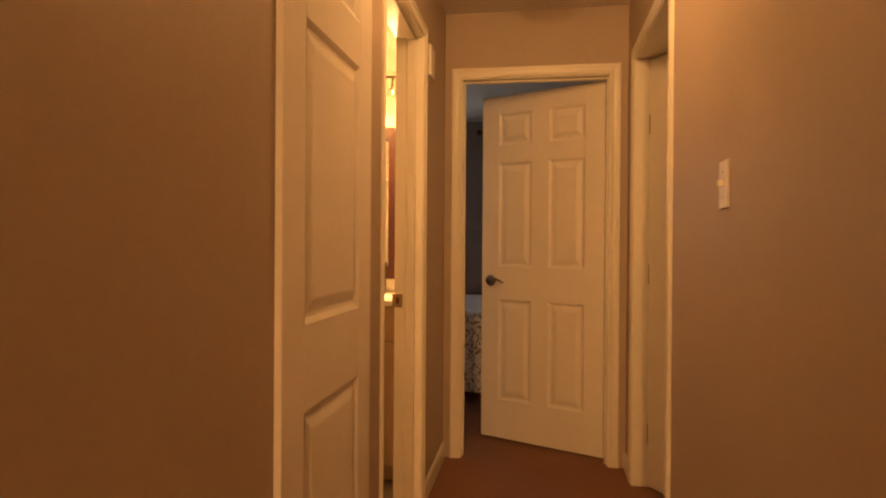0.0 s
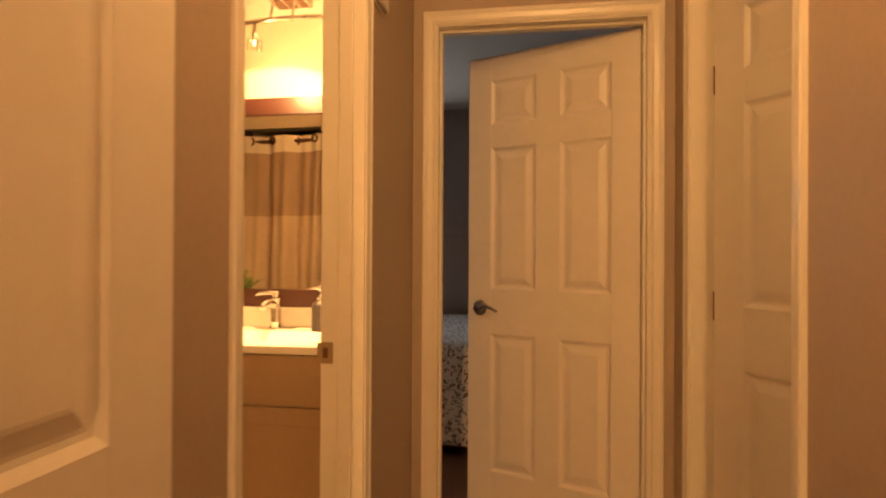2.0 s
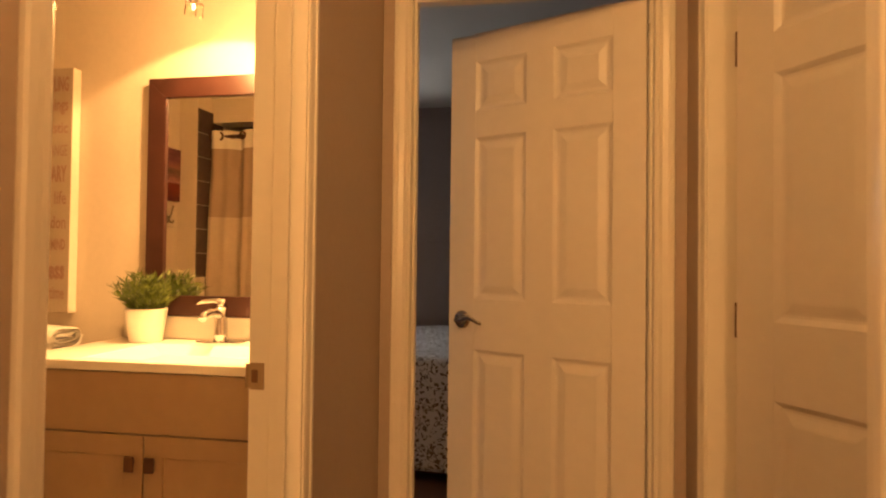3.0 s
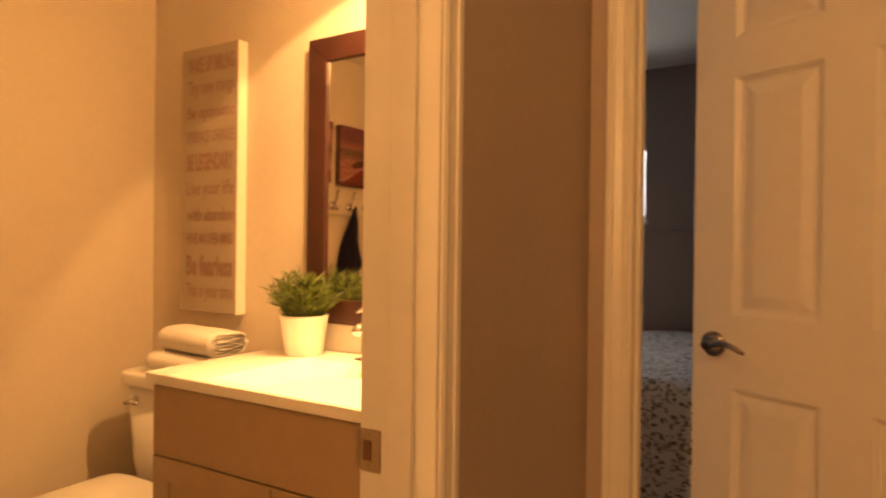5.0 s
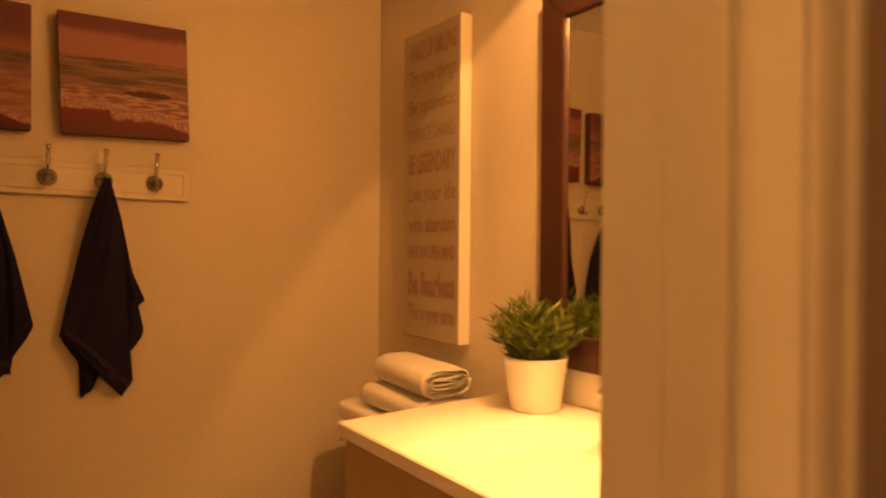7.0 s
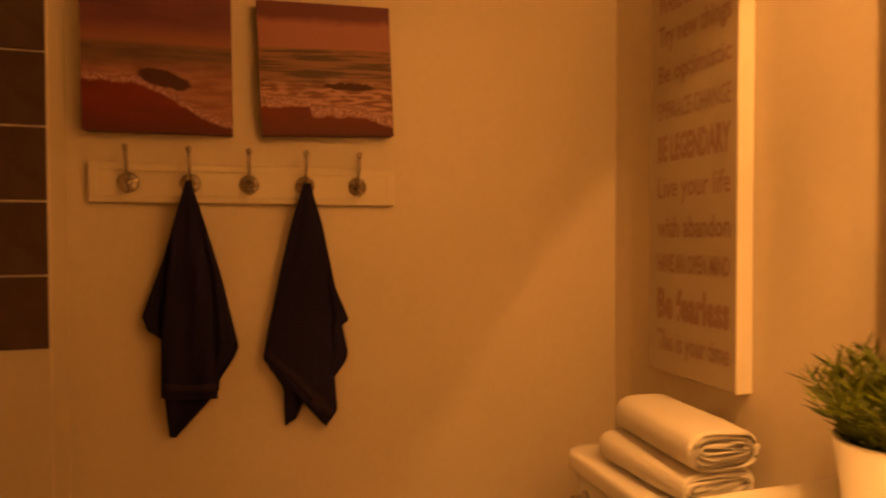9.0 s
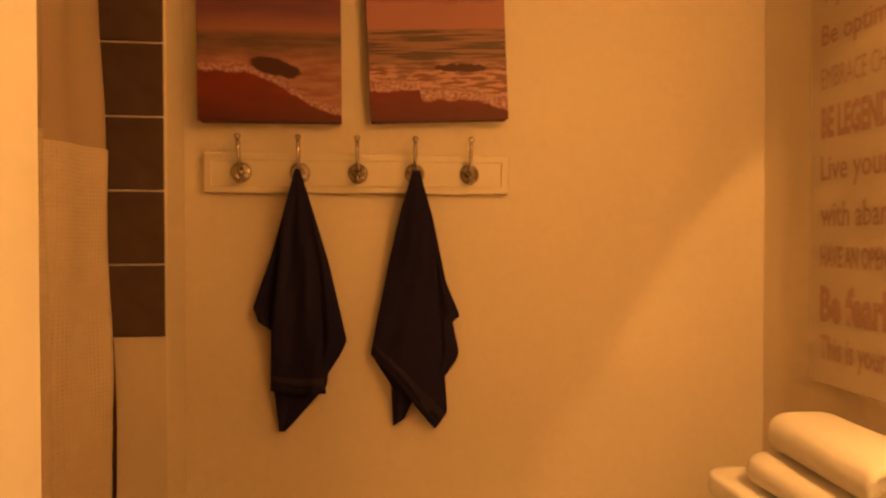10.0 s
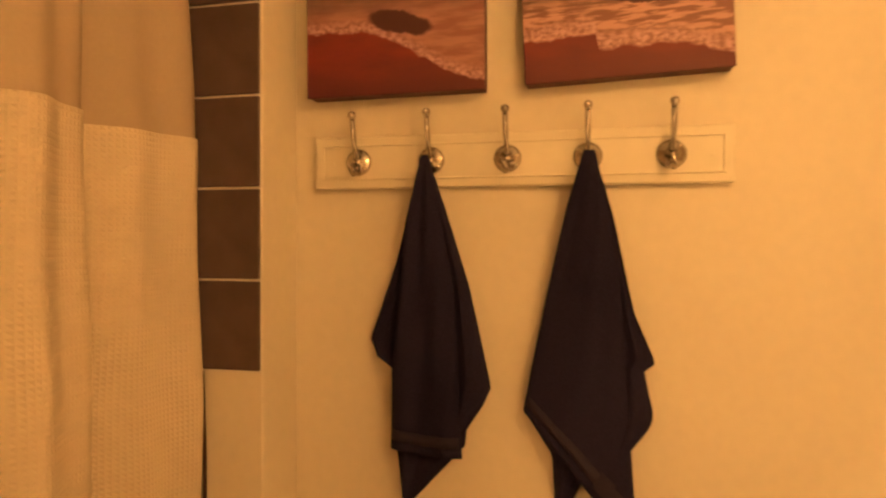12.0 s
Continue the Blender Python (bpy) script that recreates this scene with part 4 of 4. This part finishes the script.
    lacy = mix(step(noise(34, 44, 6, 9.0), 0.5, 0.12), (0.24, 0.125, 0.085), (0.50, 0.335, 0.24))
    base = mix(step(above, 0.05 if rocky else 0.075, 0.03), lacy, base)
    sandy = mix(step(noise(3, 9, 4, 5.0), 0.5, 0.2), (0.21, 0.026, 0.012), (0.13, 0.016, 0.012))
    sandy = mix(step(z, 0.10, 0.12), (0.085, 0.015, 0.013), sandy)
    base = mix(step(above, 0.0, 0.006), sandy, base)
    cy, cz, ry, rz, tilt = (0.54, 0.375, 0.18, 0.060, 0.22) if rocky else (0.66, 0.375, 0.20, 0.030, 0.02)
    dy = math_("SUBTRACT", y, cy)
    dz = math_("DIVIDE", math_("ADD", math_("SUBTRACT", fine, cz), math_("MULTIPLY", dy, tilt)), rz)
    dy = math_("DIVIDE", dy, ry)
    rock = math_("ADD", math_("MULTIPLY", dy, dy), math_("MULTIPLY", dz, dz))
    base = mix(step(rock, 0.95, 0.18), (0.055, 0.012, 0.012), base)
    tint = n.new("ShaderNodeMix")
    tint.data_type, tint.blend_type = "RGBA", "MULTIPLY"
    tint.inputs["Factor"].default_value = 1.0
    l.new(base, tint.inputs["A"])
    tint.inputs["B"].default_value = (1.0, 0.86, 1.2, 1)
    l.new(tint.outputs["Result"], p.inputs["Base Color"])
    wv = n.new("ShaderNodeTexNoise")
    wv.inputs["Scale"].default_value = 220
    l.new(co.outputs["Object"], wv.inputs["Vector"])
    bp = n.new("ShaderNodeBump")
    bp.inputs["Strength"].default_value, bp.inputs["Distance"].default_value = 0.25, 0.001
    l.new(wv.outputs["Fac"], bp.inputs["Height"])
    l.new(bp.outputs[0], p.inputs["Normal"])
    return m


for y0, y1, z0, tilt, mat, lab in ((1.841, 2.126, 1.474, 0.4, seascape("seascape_rock", 1.3, True), "square canvas seascape with a dark rock and red sand"), (2.185, 2.474, 1.4825, 2.2, seascape("seascape_foam", 4.6, False), "square canvas seascape with foaming waves, hung slightly askew")):
    w = (y1 - y0) / 2
    pic = thing("painting", lab, "painting", pose(BX0, (y0 + y1) / 2, z0, tilt), "canvas paintings over the rack")
    part("stretcher", box(0.002, 0.034, 0.001 - w, w - 0.001, 0.001, 0.288, 0.003), CANVASEDGE, pic, "dark wrapped canvas edge")
    part("canvas", box(0.033, 0.0365, -w, w, 0, 0.289, 0.0015), mat, pic, "painted canvas face")

# ---- bathroom: shower curtain ----
def waffle(name, colour, scale):
    m = material(name, colour, 0.9, vary=0.06, grain=30, bump=0.0)
    n, l = m.node_tree.nodes, m.node_tree.links
    uv = n.new("ShaderNodeUVMap")
    uv.uv_map = "cloth"
    sep = n.new("ShaderNodeSeparateXYZ")
    l.new(uv.outputs[0], sep.inputs[0])
    hs = []
    for axis in ("X", "Y"):
        k = n.new("ShaderNodeMath")
        k.operation = "MULTIPLY"
        k.inputs[1].default_value = scale
        l.new(sep.outputs[axis], k.inputs[0])
        q = n.new("ShaderNodeMath")
        q.operation = "SINE"
        l.new(k.outputs[0], q.inputs[0])
        hs.append(q.outputs[0])
    mx = n.new("ShaderNodeMath")
    mx.operation = "MAXIMUM"
    l.new(hs[0], mx.inputs[0])
    l.new(hs[1], mx.inputs[1])
    bp = n.new("ShaderNodeBump")
    bp.inputs["Strength"].default_value, bp.inputs["Distance"].default_value = 0.38, 0.002
    l.new(mx.outputs[0], bp.inputs["Height"])
    l.new(bp.outputs[0], n["Principled BSDF"].inputs["Normal"])
    return m


WAFFLE = waffle("waffle_cloth", (0.60, 0.50, 0.39), 850)
SHEER = material("plain_band_cloth", (0.40, 0.31, 0.235), 0.85, vary=0.05, grain=200, bump=0.3)
HEADER = material("curtain_header", (0.76, 0.72, 0.64), 0.85, vary=0.04, grain=200, bump=0.3)
CX0, CX1 = -1.955, -0.68


def fold_line(x):
    w = (x - CX0)
    return 1.672 + 0.030 * math.sin(2 * math.pi * w / 0.235 + 0.6) + 0.012 * math.sin(2 * math.pi * w / 0.10 + 1.0) + 0.019 / (1 + math.exp(-(w - 0.19) / 0.012))


def drape(z0, z1, nudge, rows, seed, thick=0.0025):
    def f(u, v):
        x = CX0 + (CX1 - CX0) * u
        z = z0 + (z1 - z0) * v
        depth = 1 + 0.25 * (1.9 - z) / 1.8
        return (x + 0.004 * math.sin(4 * z + seed + 20 * u), 1.672 + (fold_line(x + 0.012 * math.sin(2.2 * z)) - 1.672) * depth * 0.85 + nudge + 0.003 * math.sin(14 * z + 30 * u), z)
    bm = sheet(f, 220, rows)
    lay = bm.loops.layers.uv.new("cloth")
    for face in bm.faces:
        for lp in face.loops:
            lp[lay].uv = (lp.vert.co.x * 1.25, lp.vert.co.z)
    return bm


curtain = thing("shower_curtain", "cream waffle shower curtain with plain upper band", "shower curtain", pose(0, 0, 0))
part("waffle_cloth", drape(0.06, 1.398, 0.004, 40, 0.0), WAFFLE, curtain, "cream waffle-weave cloth", True)
part("plain_band", drape(1.386, 1.80, 0.0, 14, 0.0), SHEER, curtain, "darker plain band", True)
part("header", drape(1.795, 1.90, 0.003, 6, 0.0), HEADER, curtain, "white header with eyelets", True)
for k in range(9):
    x = CX0 + 0.06 + k * 0.15
    ring = part("ring", lathe([(0.017, -0.004), (0.026, -0.004), (0.026, 0.004), (0.017, 0.004), (0.017, -0.004)], 20), BRONZE, curtain, "dark metal eyelet ring", True)
    ring.matrix_basis = pose(x, fold_line(x) + 0.006, 1.868, 90, 0, 20)
# thin dark tube drawn for the shade between curtain and wall
part("gap_shadow", tube([(CX0 - 0.005, fold_line(CX0) + 0.010 + 0.004 * math.sin(9 * z), z) for z in [0.07 + 0.98 * k / 24 for k in range(25)]], 0.003, 8), WOOD, curtain, "dark brown line put in for the shadow gap at the wall", True)
rod = thing("curtain_rod", "dark shower curtain rod under the soffit", "curtain rod", pose(0, 0, 0))
part("bar", tube([(-1.966, 1.672, 1.868), (BX1 - 0.02, 1.672, 1.868)], 0.0125, 14), BRONZE, rod, "", True)
for x, s_ in ((-1.966, 1), (BX1 - 0.02, -1)):
    part("flange", tube([(x, 1.672, 1.868), (x + s_ * 0.012, 1.672, 1.868)], [0.03, 0.022], 18), BRONZE, rod, "", True)

# ---- bathroom: track light ----
track = thing("track_light", "ceiling track light with small glass spot heads", "track light", pose(0, 0, 0))
can = box(-0.955, -0.825, 2.80, 2.90, BATHCEIL - 0.03, BATHCEIL - 0.001, 0.003)
part("canopy", can, NICKEL, track, "metal ceiling canopy")
for k in range(3):
    part("slot", box(-0.945 + 0.042 * k, -0.917 + 0.042 * k, 2.815, 2.885, BATHCEIL - 0.032, BATHCEIL - 0.029), BRONZE, track, "dark slot")
for x in (-0.93, -0.85):
    part("post", tube([(x, 2.80, BATHCEIL - 0.02), (x, 2.765, 1.972)], 0.005, 8), NICKEL, track)
part("rail", tube([(-1.02 + 0.40 * k / 12, 2.765 - 0.028 * math.sin(math.pi * k / 12), 1.972) for k in range(13)], 0.007, 10), NICKEL, track, "curved metal rail", True)
for sx, sy, sz in SPOTS:
    h = part("spot_head", tube([(sx, sy, 1.972), (sx, sy, 1.938), (sx, sy + 0.008, 1.918)], [0.006, 0.008, 0.013], 12), NICKEL, track, "nickel spot head", True)
    gl = lathe([(0.013, 0.0), (0.026, -0.006), (0.027, -0.045), (0.024, -0.045), (0.023, -0.009), (0.013, -0.004)], 4, pose(sx, sy + 0.010, 1.921, 18, 0, 45))
    glass = part("glass", gl, GLASS, h, "clear square lamp glass")
    part("bulb", lathe([(0.004 * math.sin(math.pi * k / 6), -0.010 * math.cos(math.pi * k / 6)) for k in range(7)], 10, pose(sx, sy + 0.004, 1.901)), BULB, h, "glowing halogen bulb", True)

# ---- bedroom ----
bed = thing("bed", "bed made up with a leaf-patterned white duvet", "bed", pose(0, 0, 0))


def leafy(name):
    m = material(name, (0.72, 0.71, 0.72), 0.9, vary=0.05, grain=60, bump=0.3)
    n, l = m.node_tree.nodes, m.node_tree.links
    p = n["Principled BSDF"]
    co = n.new("ShaderNodeTexCoord")
    warp = n.new("ShaderNodeTexNoise")
    warp.inputs["Scale"].default_value = 9
    l.new(co.outputs["Object"], warp.inputs["Vector"])
    add = n.new("ShaderNodeVectorMath")
    add.operation = "MULTIPLY_ADD"
    l.new(warp.outputs["Color"], add.inputs[0])
    add.inputs[1].default_value = (0.11, 0.11, 0.11)
    l.new(co.outputs["Object"], add.inputs[2])
    facs = []
    for sc, op, at, gap in (((46, 46, 28), "LESS_THAN", 0.30, 0.0), ((30, 30, 30), "COMPARE", 0.40, 0.055), ((28, 28, 48), "LESS_THAN", 0.27, 0.0)):
        mp = n.new("ShaderNodeMapping")
        mp.inputs["Scale"].default_value = sc
        l.new(add.outputs[0], mp.inputs[0])
        v = n.new("ShaderNodeTexVoronoi")
        v.inputs["Scale"].default_value = 1.0
        l.new(mp.outputs[0], v.inputs["Vector"])
        k = n.new("ShaderNodeMath")
        k.operation = op
        k.inputs[1].default_value, k.inputs[2].default_value = at, gap
        l.new(v.outputs["Distance"], k.inputs[0])
        if op == "COMPARE":
            broken, keep, both = n.new("ShaderNodeTexNoise"), n.new("ShaderNodeMath"), n.new("ShaderNodeMath")
            broken.inputs["Scale"].default_value = 34
            l.new(co.outputs["Object"], broken.inputs["Vector"])
            keep.operation, both.operation = "GREATER_THAN", "MULTIPLY"
            keep.inputs[1].default_value = 0.5
            l.new(broken.outputs["Fac"], keep.inputs[0])
            l.new(keep.outputs[0], both.inputs[0])
            l.new(k.outputs[0], both.inputs[1])
            k = both
        facs.append(k.outputs[0])
    base = p.inputs["Base Color"].links[0].from_socket
    for fac, col in zip(facs, ((0.15, 0.12, 0.11, 1), (0.17, 0.13, 0.11, 1), (0.20, 0.17, 0.12, 1))):
        mx = n.new("ShaderNodeMix")
        mx.data_type = "RGBA"
        l.new(fac, mx.inputs["Factor"])
        l.new(base, mx.inputs["A"])
        mx.inputs["B"].default_value = col
        base = mx.outputs["Result"]
    l.new(base, p.inputs["Base Color"])
    return m


def duvet():
    def f(u, v):
        x = -2.1 + 2.0 * u
        s_ = v * 2.25
        if s_ < 0.56:
            y, z = 4.24 - 0.02 * math.sin(9 * x), 0.075 + 0.95 * s_
        else:
            a = min(1.0, (s_ - 0.56) / 0.16)
            y = 4.24 + 0.10 * (1 - math.cos(a * math.pi / 2)) + max(0, s_ - 0.72)
            z = 0.607 + 0.045 * math.sin(a * math.pi / 2)
        return (x, y + 0.012 * math.sin(7 * x + 3 * z), z + 0.012 * math.sin(5 * x + 4 * y))
    return sheet(f, 50, 60, 0.02)


part("duvet", duvet(), leafy("leaf_duvet"), bed, "white duvet with grey-green leaves", True)
part("mattress", box(-2.05, -0.13, 4.28, 5.78, 0.28, 0.59, 0.04), WHITETERRY, bed)
part("base", box(-2.03, -0.15, 4.30, 5.80, 0.05, 0.28, 0.01), WOOD, bed)
for x in (-1.95, -0.23):
    for y in (4.38, 5.7):
        part("leg", box(x - 0.03, x + 0.03, y - 0.03, y + 0.03, 0, 0.05), WOOD, bed)

window = thing("window_1", "bright bedroom window in a white frame", "window", pose(0, 0, 0), kind="structure")
wfm = bmesh.new()
for a, b, c, d in ((WX0, WX1, WZ0, WZ0 + 0.035), (WX0, WX1, WZ1 - 0.035, WZ1), (WX0, WX0 + 0.035, WZ0, WZ1), ((WX0 + WX1) / 2 - 0.02, (WX0 + WX1) / 2 + 0.02, WZ0, WZ1)):
    box(a, b, BACK + 0.05, BACK + 0.09, c, d, bm=wfm)
part("window_frame", wfm, TRIM, window)
part("window_sill", box(WX0 - 0.03, WX1 + 0.02, BACK - 0.03, BACK + 0.05, WZ0 - 0.025, WZ0, 0.004), TRIM, window)
rod2 = thing("drapery_rod", "dark drapery rod on the bedroom wall", "curtain rod", pose(0, 0, 0))
part("bar", tube([(-0.58, BACK - 0.07, 2.265), (0.9, BACK - 0.07, 2.265)], 0.012, 10), BRONZE, rod2, "", True)
part("finial", lathe([(0.028 * math.sin(math.pi * k / 8), -0.028 * math.cos(math.pi * k / 8)) for k in range(9)], 14, pose(-0.59, BACK - 0.07, 2.265)), BRONZE, rod2, "", True)
for x in (-0.54, 0.8):
    part("bracket", box(x - 0.008, x + 0.008, BACK - 0.08, BACK, 2.25, 2.265), BRONZE, rod2)

# ---- tiles at the tub end ----
tiles_wall = bpy.data.objects["wall_tub_return"]
grout = part("grout", box(-1.967, -1.9655, 1.56, 1.803, 1.050, 1.96), GROUT, tiles_wall)
tile_me = None
for k in range(7):
    for j in range(2):
        if tile_me is None:
            tile_me = mesh_of(box(-0.002, 0.0045, -0.061, 0.061, -0.0665, 0.0665, 0.0012, segments=1), "tile", TILE)
        tl = new("tile", tile_me)
        tl.parent = tiles_wall
        tl.location = (-1.9655, 1.741 - 0.1245 * j, 1.1205 + 0.1372 * k)
